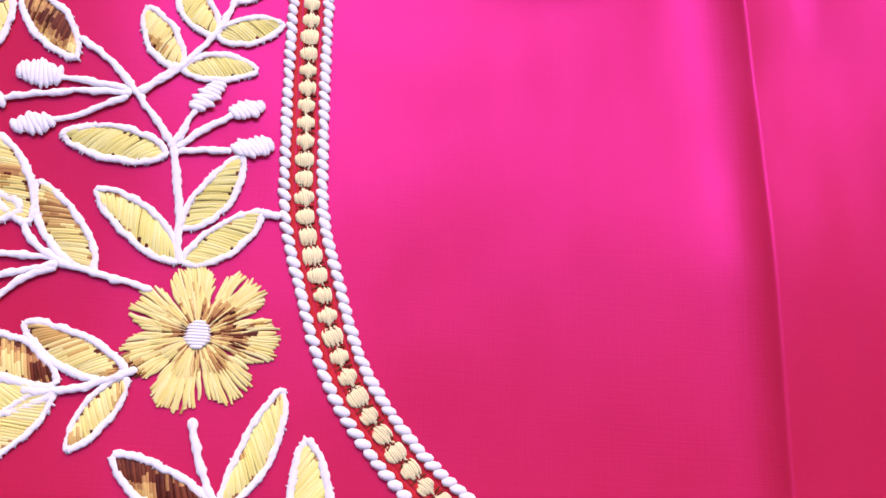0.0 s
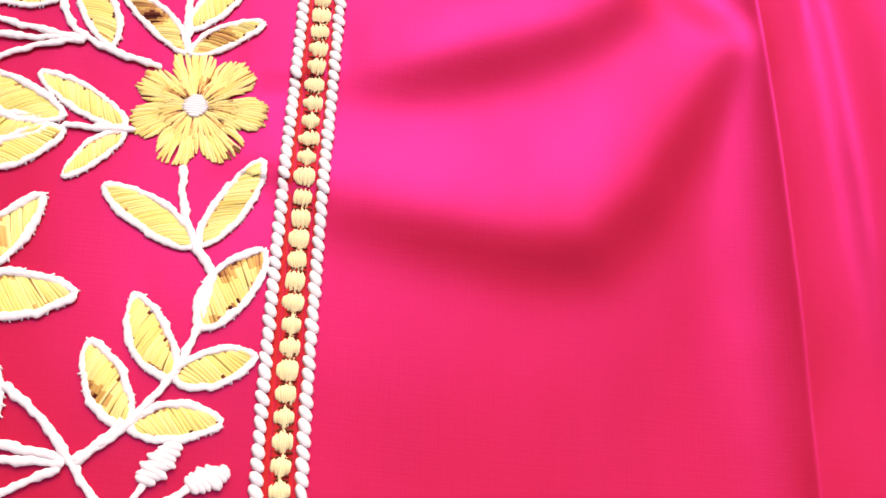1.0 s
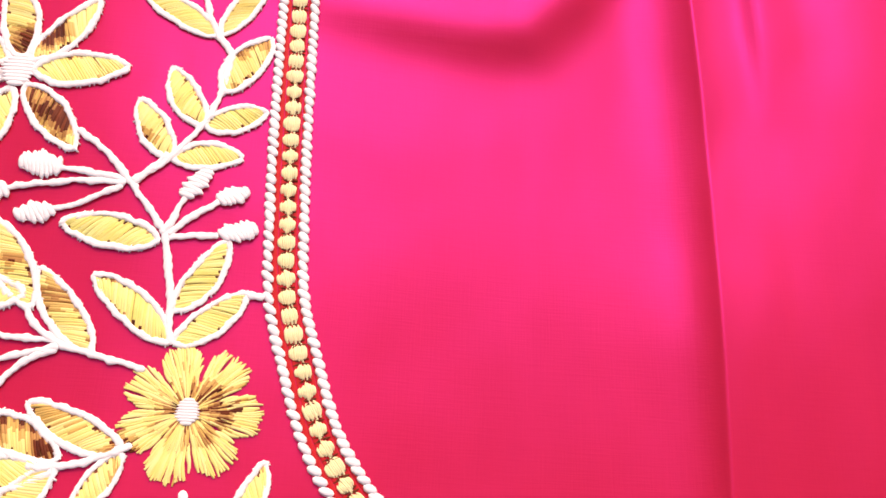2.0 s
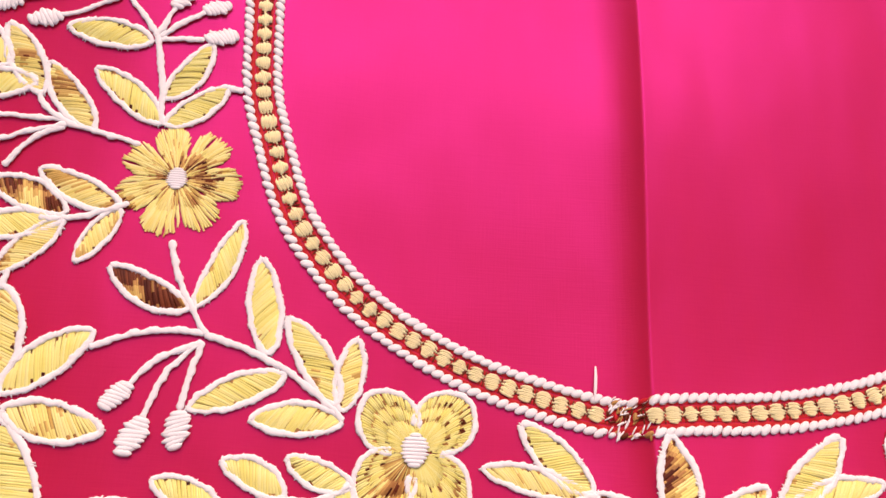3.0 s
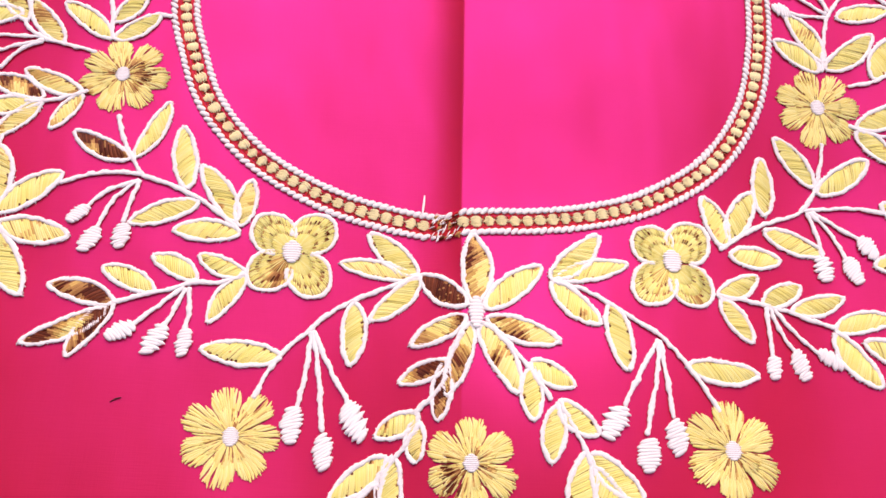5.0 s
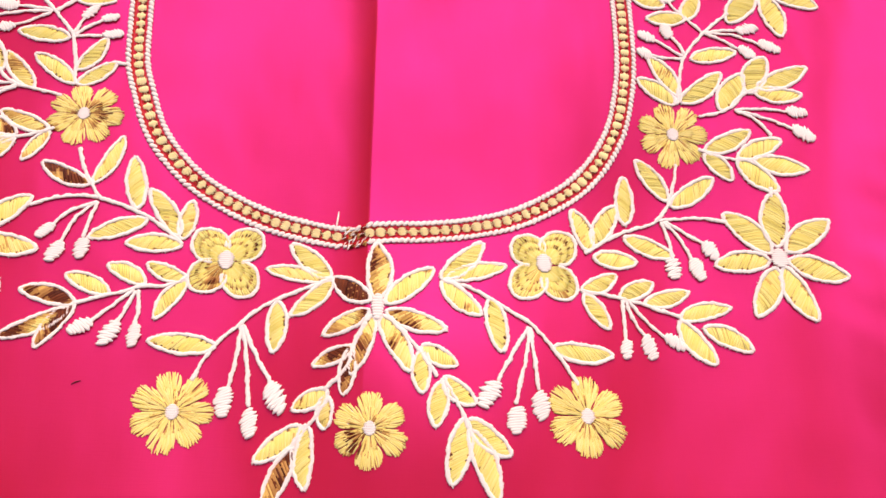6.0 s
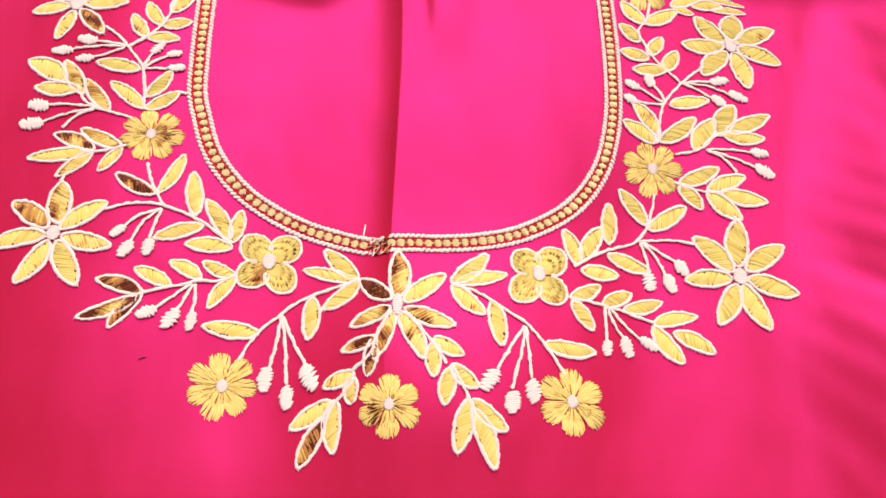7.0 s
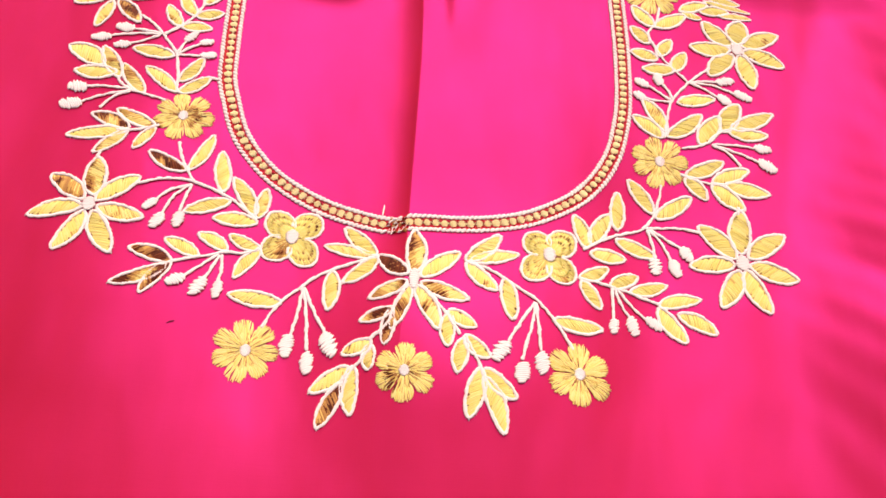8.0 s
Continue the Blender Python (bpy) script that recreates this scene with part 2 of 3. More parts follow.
    def fringe(self, line, every, wide):
        """Short ragged stitches that cross a cord."""
        for (ax, ay), (bx, by) in zip(line, line[1:]):
            d = math.dist((ax, ay), (bx, by))
            for _ in range(int(d / every + rng.random())):
                u, a = rng.random(), math.atan2(by - ay, bx - ax) + rng.uniform(0.5, 1.3)
                x, y, h = ax + (bx - ax) * u, ay + (by - ay) * u, wide * rng.uniform(0.45, 0.78)
                c, s = math.cos(a) * h, math.sin(a) * h
                self.thread([(x - c, y - s, 0.3), (x - c * 0.5, y - s * 0.5, wide * 0.52 + 0.12), (x + c * 0.5, y + s * 0.5, wide * 0.52 + 0.12), (x + c, y + s, 0.3)], 0.55)

    def link(self, a, b):
        """Joins two threads or stitches, given by their first vertices, along their hidden undersides."""
        self.faces.append((a, a + 3, b + 3, b))
        self.slots.append(0)

    def make(self, name, mats, parent, origin, label=""):
        ob = mesh_object(name, self.verts, self.faces, mats, parent, origin, self.slots)
        return tagged(ob, label) if label else ob


def curve_through(points, per=8):
    """A smooth line through points."""
    out, n = [], len(points)
    if n == 2:
        (ax, ay), (bx, by) = points
        return [(ax + (bx - ax) * i / per, ay + (by - ay) * i / per) for i in range(per + 1)]
    for i in range(n - 1):
        p0, p1, p2, p3 = (points[max(0, min(n - 1, j))] for j in (i - 1, i, i + 1, i + 2))
        for k in range(per):
            t = k / per
            out.append(tuple(0.5 * (2 * p1[c] + (p2[c] - p0[c]) * t + (2 * p0[c] - 5 * p1[c] + 4 * p2[c] - p3[c]) * t * t
                                    + (3 * p1[c] - p0[c] - 3 * p2[c] + p3[c]) * t ** 3) for c in (0, 1)))
    return out + [tuple(points[-1])]


ORIGIN = {}
KINDS = {"leafy_sprig": ("embroidered sprig", "embroidered sprigs"), "star_flower": ("embroidered flower", "star flowers"),
         "round_petal_flower": ("embroidered flower", "round-petalled flowers"), "gold_flower": ("embroidered flower", "gold flowers")}


def motif(name, label):
    ob = new(name)
    ob.empty_display_size = 0.005
    category, group = KINDS[name]
    return tagged(ob, label, category, group)


def origin_of(owner, x, y):
    if owner.name not in ORIGIN:
        ORIGIN[owner.name] = (x, y, cloth_z(x, y))
        owner.location = [c * MM for c in ORIGIN[owner.name]]
    return ORIGIN[owner.name]


def tone_here(x, y, dark, salt, stray=0.0):
    """Tone of the gold thread, its shade put into colour: 0 gold, 3 bronze, 1 copper, 2 brown."""
    if dark <= 0.2:
        dark *= 0.45
    if dark >= 1:
        return 2 if rng.random() < 0.96 else 1
    f = 0.5 + 0.62 * noise.noise((x * 0.115 + salt, y * 0.115, salt * 0.7)) + stray
    return 2 if f < dark * 0.68 else 1 if f < dark * 0.86 + 0.03 else 3 if f < dark * 1.06 + 0.08 else 0


def leaf_half(s, wide, power):
    return wide / 2 * max(0.0, math.sin(math.pi * s ** 0.92)) ** power


def leaf(owner, bx, by, tx, ty, wide, dark=0.0, power=0.54):
    """A satin-stitched leaf with a raised white outline, from its base to its tip."""
    org = origin_of(owner, bx, by)
    long = math.hypot(tx - bx, ty - by)
    ux, uy = (tx - bx) / long, (ty - by) / long
    vx, vy = -uy, ux
    bow, salt = rng.uniform(-0.05, 0.05) * long, rng.uniform(0, 50)
    side = rng.choice((-1, 1))

    def at(s, o):
        b = bow * math.sin(math.pi * s)
        return bx + ux * long * s + vx * (o + b), by + uy * long * s + vy * (o + b)

    fill = Stitches()
    cord = min(1.55, 0.105 * wide + 0.54)
    count = max(8, int(long / 0.72))
    for k in range(count):
        s = 0.05 + 0.9 * (k + 0.5) / count
        skew = 0.11 * side
        s0, s1 = min(0.97, max(0.03, s - skew)), min(0.97, max(0.03, s + skew))
        h0 = max(0.0, leaf_half(s0, wide, power) - cord * rng.uniform(0.35, 0.8))
        h1 = max(0.0, leaf_half(s1, wide, power) - cord * rng.uniform(0.35, 0.8))
        if h0 + h1 < 0.5:
            continue
        pts, steps = [], 12
        lift = rng.uniform(-0.08, 0.12)
        for i in range(steps + 1):
            u = i / steps
            x, y = at(s0 + (s1 - s0) * u, -h0 + (h0 + h1) * u)
            pts.append((x, y, 0.35 + lift + 0.55 * math.sin(math.pi * u)))
        stray = rng.uniform(-0.1, 0.1)
        slots = [tone_here((pts[i][0] + pts[i + 1][0]) / 2, (pts[i][1] + pts[i + 1][1]) / 2, dark, salt, stray) for i in range(steps)]
        for end in (0, steps - 2):          # here and there a thread end is browned, painting the thin shade beside the cord
            if rng.random() < min(0.24, 0.05 + 1.1 * dark):
                slots[end:end + 2] = [rng.choice((1, 2) if dark > 0.08 else (1, 3))] * 2
        fill.thread(pts, long / count * rng.choice((0.72, 0.9, 1.0, 1.1, 1.2, 1.3)), slots)
    # a brown or copper sheet below paints the shade in the gaps between threads
    under = len(fill.verts)
    ring = [at(i / 12, leaf_half(i / 12, wide, power) - cord * 0.6) for i in range(1, 12)] + [at(i / 12, cord * 0.6 - leaf_half(i / 12, wide, power)) for i in range(11, 0, -1)]
    fill.verts += [(x, y, cloth_z(x, y) + 0.14) for x, y in ring]
    for i in range(10):
        fill.faces.append((under + i, under + i + 1, under + 20 - i, under + 21 - i))
        fill.slots.append(2 if dark > 0.5 else 1)
    colour = "gold silk thread with shade painted in dark brown" if dark > 0.75 else "gold silk thread with patches of shade painted in brown" if dark > 0.25 else "pale gold silk thread"
    body = fill.make("leaf" if owner.name.startswith("leafy") else "petal", [AMBER if dark > 0.2 else GOLD, COPPER, BROWN, BRONZE], owner, org, colour)
    rim = []
    inset = cord * 0.45
    for i in range(33):
        a = 2 * math.pi * i / 32
        s = 0.5 - 0.5 * math.cos(a)
        o = max(0.0, leaf_half(min(1, max(0, s)), wide, power) - inset) * (1 if a <= math.pi else -1)
        rim.append(at(s, o))
    edge = Stitches()
    edge.rope(rim, cord * 1.25, cord, closed=True)
    edge.fringe(rim, 1.0, cord)
    edge.make("outline", [WHITE], body, org, "raised white cord outline")
    return body


def petal(owner, bx, by, tx, ty, wide, dark=0.0):
    """A broad round petal filled with fanned rows of short stitches."""
    org = origin_of(owner, bx, by)
    long = math.hypot(tx - bx, ty - by)
    ux, uy = (tx - bx) / long, (ty - by) / long
    vx, vy = -uy, ux
    salt = rng.uniform(0, 50)
    wide *= 0.88

    def edge_at(a):
        """The rim of the petal, a from -1 to 1 round it."""
        c = a * 2.55
        return (0.53 + 0.42 * math.cos(c)) * long, wide / 2 * math.sin(c) * (1.0 - 0.12 * math.cos(c))

    fill = Stitches()
    count = int(wide * 3.6)
    for row0, row1 in ((0.16, 0.5), (0.49, 0.75), (0.75, 0.98)):
        for k in range(count):
            a = -1 + 2 * (k + rng.uniform(0.2, 0.8)) / count
            s, o = edge_at(a)
            r0, r1 = row0 + rng.uniform(-0.03, 0.02), row1 + rng.uniform(-0.03, 0.04)
            pts = []
            for i in range(4):
                u = r0 + (r1 - r0) * i / 3
                pts.append((bx + ux * s * u + vx * o * u, by + uy * s * u + vy * o * u, 0.32 + row0 * 0.3 + 0.3 * math.sin(math.pi * i / 3)))
            mid = pts[1]
            b = tone_here(mid[0], mid[1], dark, salt, rng.uniform(-0.14, 0.14))
            foot = rng.choice((1, 1, 2)) if row0 > 0.3 and rng.random() < 0.26 else b       # dark flecks where the rows meet
            fill.thread(pts, 0.58 * rng.uniform(0.8, 1.15), [foot, b, b])
    # copper sheet underneath puts the shade of the slits into colour
    under = len(fill.verts)
    ring = [edge_at(-0.95 + 1.9 * i / 20) for i in range(21)]
    fill.verts += [(bx + ux * s * 0.93 + vx * o * 0.93, by + uy * s * 0.93 + vy * o * 0.93, cloth_z(bx + ux * s + vx * o, by + uy * s + vy * o) + 0.14) for s, o in ring]
    for i in range(10):
        fill.faces.append((under + i, under + i + 1, under + 19 - i, under + 20 - i) if i < 9 else (under + 9, under + 10, under + 11))
        fill.slots.append(1)
    body = fill.make("petal", [GOLD, COPPER, BROWN, BRONZE], owner, org, "round petal of fanned pale gold thread")
    rim = []
    for i in range(41):
        s, o = edge_at(-1 + i / 20)
        rim.append((bx + ux * s + vx * o, by + uy * s + vy * o))
    edge = Stitches()
    edge.rope(rim, 1.7, 1.35)
    edge.fringe(rim, 1.0, 1.35)
    edge.make("outline", [WHITE], body, org, "raised white cord outline")


def centre(owner, x, y, r, squeeze=1.0):
    """A padded knot of parallel white threads."""
    org = origin_of(owner, x, y)
    st = Stitches()
    rows = 9
    for k in range(rows):
        o = -r + 2 * r * (k + 0.5) / rows
        h = math.sqrt(max(0.05, r * r - o * o)) * rng.uniform(0.88, 1.1)
        if k:
            st.link(len(st.verts) - 12, len(st.verts) + 18)
        st.stitch(x, y + o, 1, 0, 2 * h * squeeze, 3.4 * r / rows, 1.0, 0.75)
    st.make("centre", [WHITE], owner, org, "padded white thread knot")


def stem(owner, *points):
    org = origin_of(owner, *points[0])
    st = Stitches()
    st.rope(curve_through(points), 2.1, 1.55, 0.9)
    st.make("stem", [WHITE], owner, org, "white rope-stitched stem")


def bud(owner, ax, ay, bx, by, wide):
    """A plump bud of slanting white stitches laid across it."""
    org = origin_of(owner, ax, ay)
    long = math.hypot(bx - ax, by - ay)
    a = math.atan2(by - ay, bx - ax)
    st = Stitches()
    rows = max(6, round(long / 0.95))
    for k in range(rows):
        s = (k + 0.5) / rows
        w = wide * (0.42 + 0.58 * math.sin(math.pi * min(1, 0.1 + 0.85 * s))) * rng.uniform(0.84, 1.12)
        b = a + math.pi / 2 + 0.28 + rng.uniform(-0.22, 0.22)
        if k:
            st.link(len(st.verts) - 12, len(st.verts) + 18)
        st.stitch(ax + (bx - ax) * s, ay + (by - ay) * s, math.cos(b), math.sin(b), w, long / rows * 2.0, 1.2, 0.3)
    st.make("bud", [WHITE], owner, org, "plump white thread bud")


def gold_flower(x, y, r, petals, dark, seed, label="gold satin-stitched flower with a white thread centre"):
    """Loose-edged flower of long radial stitches, no outline."""
    owner = motif("gold_flower", label)
    org = origin_of(owner, x, y)
    turn = 0.0 if petals == 7 else math.pi / 2
    for p in range(petals):
        mid = turn + 2 * math.pi * p / petals
        half = math.pi / petals
        st = Stitches()
        size = rng.uniform(0.94, 1.04)
        for tier0, tier1, high in ((0.52, 1.0, 0.0), (0.17, 0.66, 0.22)):     # an outer row, and an inner one that laps over it
            count = int(2 * half * r * (0.3 + 0.7 * tier1) / 0.56)
            for k in range(count):
                u = -1 + 2 * (k + rng.uniform(0.25, 0.75)) / count
                a0 = mid + half * u * 0.87 + rng.uniform(-0.02, 0.02)
                rim = 1.05 * r * size * (0.6 + 0.4 * math.sqrt(max(0, 1 - abs(u * 0.99) ** 3)))
                start, end = rim * (tier0 + rng.uniform(-0.06, 0.06)), rim * (tier1 + (rng.uniform(-0.12, 0.04) if high else rng.uniform(-0.06, 0.02)))
                lean, bend = 0.05 * u, rng.uniform(-0.05, 0.05)
                pts = []
                for i in range(5):
                    t = i / 4
                    q = start + (end - start) * t
                    aa = a0 + lean * (q / r) * 0.5 + bend * math.sin(math.pi * t)
                    pts.append((x + math.cos(aa) * q, y + math.sin(aa) * q, 0.4 + high + 0.45 * math.sin(math.pi * (0.15 + 0.8 * t)) + rng.uniform(-0.06, 0.1)))
                stray = rng.uniform(-0.2, 0.2)
                depth = (dark + 0.06) * (1.1 if high else 0.72)
                slots = [tone_here(pts[i][0], pts[i][1], depth, seed * 3.1, stray) for i in range(4)]
                if abs(u) > 0.8 and rng.random() < 0.3:       # some stitches are coloured darker at the seams between petals
                    slots = [1, 1, 0, 0] if high else [1, 0, 0, 0]
                elif high and rng.random() < 0.22:
                    slots = [2, 1, 3, 0]
                st.thread(pts, (0.64 if high else 0.76) * rng.uniform(0.8, 1.2), slots)
        st.make("petal", [AMBER, COPPER, BROWN, BRONZE], owner, org)
    centre(owner, x, y, r * 0.19)
    return owner


# ---------------------------------------------------------------- neckline border
def build_border():
    left = [(-115, 250), (-113.4, 206), (-112.8, 187), (-112.3, 168), (-111.6, 147), (-110.3, 117), (-109.2, 100), (-107.4, 80),
            (-103, 65.2), (-97.5, 50), (-90.2, 38.4), (-78.6, 26.4), (-64.4, 17.2), (-48.6, 9.8), (-34, 5.2), (-20, 1.7)]
    right = [(-13.5, 0.9), (-6.3, 1.6), (4, 2.7), (15.4, 3.4), (33.2, 6.0), (53.6, 11.8), (73.5, 23.5), (86.8, 37), (96.8, 54), (102, 71),
             (105.3, 92.4), (106.2, 124.4), (105.8, 150), (105.3, 168), (104.6, 230)]
    mid = curve_through(left + right, 10)
    even, run = [mid[0]], 0.0
    for a, b in zip(mid, mid[1:]):
        d = math.dist(a, b)
        while run + d >= 1.0:
            u = (1.0 - run) / d
            a = (a[0] + (b[0] - a[0]) * u, a[1] + (b[1] - a[1]) * u)
            even.append(a)
            d, run = math.dist(a, b), 0.0
        run += d
    mid = even

    def beside(o):
        out = []
        for i, (x, y) in enumerate(mid):
            a, b = mid[max(0, i - 2)], mid[min(len(mid) - 1, i + 2)]
            d = math.dist(a, b)
            out.append((x - (b[1] - a[1]) / d * o, y + (b[0] - a[0]) / d * o))
        return out

    owner = new("neckline_border")
    owner.empty_display_size = 0.005
    tagged(owner, "U-shaped neckline border of white rope cords and gold knots", "embroidered border")
    org = (0.0, 3.0, cloth_z(0, 3))
    owner.location = [c * MM for c in org]
    base = Stitches()
    for o in (-2.8, -1.4, 0.0, 1.4, 2.8):
        if base.verts:
            base.link(len(base.verts) - 3 * len(mid), len(base.verts))
        base.thread([(x, y, 0.22) for x, y in beside(o)], 1.55)
    base.make("ground_band", [CRIMSON], owner, org, "deep crimson thread ground")
    # one plump rope stitch and one ragged gold knot serve all their repeats
    def flat(x, y):
        return 0.0

    proto = Stitches(flat)
    proto.stitch(0, 0, 1, 0, 3.3, 2.05, 1.0, 0.3)
    rope_mesh = mesh_object("white_stitch", proto.verts, proto.faces, [WHITE]).data
    # crimson, copper and brown copies of the white stitch carry the crease's shade
    crease_stitch = Stitches(flat)
    crease_stitch.stitch(0, 0, 1, 0, 3.0, 1.3, 1.3, 0.2)
    crease_shade_meshes = [mesh_object("white_stitch", crease_stitch.verts, crease_stitch.faces, [m]).data for m in (CRIMSON, CRIMSON, COPPER, BROWN, WHITE)]
    knots = []
    for v in range(5):
        k = Stitches(flat)
        for i in range(9):
            o = -1.85 + 3.7 * (i + 0.5) / 9 + rng.uniform(-0.12, 0.12)
            h = 2.12 * math.sqrt(1 - (o / 2.35) ** 2) * rng.uniform(0.6, 1.2)
            if i:
                k.link(len(k.verts) - 9, len(k.verts) + 6)
            k.thread([(o * 0.8, -h, 0.4), (o * 0.97, -h * 0.5, 0.85), (o, 0, 1.0), (o * 0.97, h * 0.5, 0.85), (o * 0.8, h, 0.4)], 0.7)
        knots.append(mesh_object("gold_knot", k.verts, k.faces, [CREAM]).data)
    for ob in [o for o in scene.objects if o.name.startswith(("white_stitch", "gold_knot"))]:
        bpy.data.objects.remove(ob)

    def lay(meshes, name, parent, line, pitch, slant, lift):
        total = len(line) - 1
        count = int(total / pitch)
        for k in range(count):
            s = (k + 0.5) * total / count
            i = int(s)
            (ax, ay), (bx, by) = line[i], line[min(i + 1, total)]
            x, y = ax + (bx - ax) * (s - i), ay + (by - ay) * (s - i)
            a0, b0 = line[max(0, i - 2)], line[min(total, i + 3)]
            tx, ty = b0[0] - a0[0], b0[1] - a0[1]
            d = math.hypot(tx, ty) or 1
            rise = math.atan2(cloth_z(x + tx / d, y + ty / d) - cloth_z(x - tx / d, y - ty / d), 2.0)
            shape = rng.choice(meshes)
            crossed = -17.0 < x < -7.5 and rng.random() < 0.85      # stitches drawn in where the crease crosses, its shade painted into their colours
            if crossed:
                shape = rng.choice(crease_shade_meshes)
            ob = new(name, shape)
            ob.parent = parent
            turn = math.atan2(ty, tx) + slant + rng.uniform(-0.17, 0.17)
            big = rng.uniform(0.6, 1.0) if crossed else rng.uniform(0.92, 1.1)
            ob.matrix_basis = Matrix.LocRotScale(Vector((x - org[0], y - org[1], cloth_z(x, y) - org[2] + lift)) * MM,
                                                 Euler((0, -rise * math.cos(slant), turn)), (big, rng.uniform(0.92, 1.1), 1))

    outer = new("outer_cord")
    inner = new("inner_cord")
    for ob, label in ((outer, "white rope cord on the outer side"), (inner, "white rope cord on the inner side")):
        ob.parent = owner
        ob.empty_display_size = 0.004
        tagged(ob, label)
    lay([rope_mesh], "white_stitch", outer, beside(-4.1), 2.35, 0.58, 0.0)
    lay([rope_mesh], "white_stitch", inner, beside(3.75), 2.35, 0.58, 0.0)
    lay(knots, "gold_knot", owner, mid, 4.3, math.pi / 2, 0.0)
    # short brown tie stitches spread out between the knots
    total = len(mid) - 1
    count = int(total / 4.3)
    ties = Stitches(flat)
    for lean in (-0.75, 0.75):
        for way in (-1, 1):
            ties.thread([(way * 0.15, lean * 0.2, 0.42), (way * 0.42, lean * 1.1, 0.62), (way * 0.5, lean * 2.5, 0.4)], 0.5)
    tie_mesh = mesh_object("brown_tie", ties.verts, ties.faces, [BROWN])
    tie_data = tie_mesh.data
    bpy.data.objects.remove(tie_mesh)
    for k in range(1, count):
        i = round(k * total / count)
        (x, y), a0, b0 = mid[i], mid[max(0, i - 2)], mid[min(total, i + 2)]
        ob = new("brown_tie", tie_data)
        ob.parent = owner
        ob.matrix_basis = Matrix.LocRotScale(Vector((x - org[0], y - org[1], cloth_z(x, y) - org[2])) * MM,
                                             Euler((0, 0, math.atan2(b0[1] - a0[1], b0[0] - a0[0]) + rng.uniform(-0.1, 0.1))),
                                             (rng.uniform(0.7, 1.4), rng.uniform(0.75, 1.1), 1))
    across = [i for i, (x, y) in enumerate(mid) if -18.0 < x < -7.0]
    for _ in range(72):                   # short frayed stitches crowd the crease, the dark ones coloured by its painted shade
        i, o = rng.choice(across), rng.uniform(-4.8, 4.5)
        (ax, ay), (bx, by) = mid[i], mid[i + 1]
        x, y = ax - (by - ay) * o + rng.uniform(-0.5, 0.5), ay + (bx - ax) * o
        shape = rng.choice(crease_shade_meshes[2:] + crease_shade_meshes[4:] * (2 if abs(o) > 2.4 else 0))
        ob = new("frayed_stitch", shape)
        ob.parent = owner
        ob.matrix_basis = Matrix.LocRotScale(Vector((x - org[0], y - org[1], cloth_z(x, y) - org[2] + 0.35)) * MM,
                                             Euler((0, 0, rng.uniform(0.2, 1.5))), (rng.uniform(0.5, 0.95), rng.uniform(0.3, 0.55), 0.45))


build_border()

# ---------------------------------------------------------------- embroidered motifs, millimetres from the neckline's foot
gold_flower(-135.6, 174.1, 13.4, 7, 0.1, seed=0)
gold_flower(-125.1, 52.4, 14.4, 7, 0.18, seed=1)
gold_flower(-75.8, -69.9, 14.4, 7, 0, seed=2)
gold_flower(-5.1, -77.7, 13.1, 6, 0, seed=3)
gold_flower(73.9, -71.3, 14.7, 6, 0, seed=4)
gold_flower(123.6, 56.0, 15.3, 7, 0, seed=5)
gold_flower(127.9, 176.6, 16.7, 7, 0, seed=6)

owner = motif("leafy_sprig", "cream outlined leaves above the upper gold flower")
stem(owner, (-139.3, 186.7), (-140.7, 195.6), (-141.7, 204.1), (-143.1, 212.9))
leaf(owner, -139.5, 186.8, -155.3, 200.4, 6.5, 0.3)
leaf(owner, -139.9, 192.9, -129.2, 207.8, 6.7, 0.2)
leaf(owner, -139.0, 186.6, -125.1, 196.8, 6.3, 0.3)

owner = motif("leafy_sprig", "pale leaf with thin white stalks beside the upper gold flower")
stem(owner, (-168.7, 201.8), (-164.8, 192.3), (-159.8, 187.6), (-152.4, 184.7), (-143.8, 182.6))
stem(owner, (-159.8, 187.6), (-167.8, 188.1), (-179.6, 190.3))
stem(owner, (-160.0, 187.5), (-168.6, 186.6), (-178.6, 186.3))
stem(owner, (-160.2, 187.3), (-169.2, 184.6), (-177.1, 180.6))
leaf(owner, -154.4, 186.4, -166.2, 205.1, 7.8, 0.2)
leaf(owner, -167.8, 196.9, -182.2, 195.9, 7.5, 0.1)

owner = motif("leafy_sprig", "outlined leaves springing from the upper gold flower")
stem(owner, (-160.2, 166.8), (-154.0, 166.8), (-146.1, 167.3))
leaf(owner, -148.0, 167.7, -167.5, 178.6, 6.5, 0.1)
leaf(owner, -147.9, 166.5, -157.3, 155.0, 5.5, 0.2)
leaf(owner, -160.2, 168.3, -182.1, 178.3, 9.1, 0.1)
leaf(owner, -159.6, 165.9, -174.8, 155.8, 7.9, 0.1)
leaf(owner, -162.6, 166.5, -178.7, 165.8, 6.9, 0.1)

owner = motif("leafy_sprig", "long leafy sprig running down from the upper gold flower")
stem(owner, (-135.9, 160.6), (-134.1, 152.1), (-130.6, 144.5), (-126.7, 138.1), (-127.6, 128.3), (-130.4, 119.6), (-136.6, 109.7), (-144.3, 102.5))
leaf(owner, -130.5, 143.7, -149.7, 154.4, 7.5, 0.1)
leaf(owner, -129.9, 144.3, -120.5, 164.1, 7.1, 0.25)
leaf(owner, -127.1, 128.1, -117.7, 145.0, 9.3, 0.3)
leaf(owner, -130.4, 118.3, -139.4, 133.5, 8.0, 0.2)
leaf(owner, -130.1, 118.4, -116.7, 124.4, 7.7, 0.15)
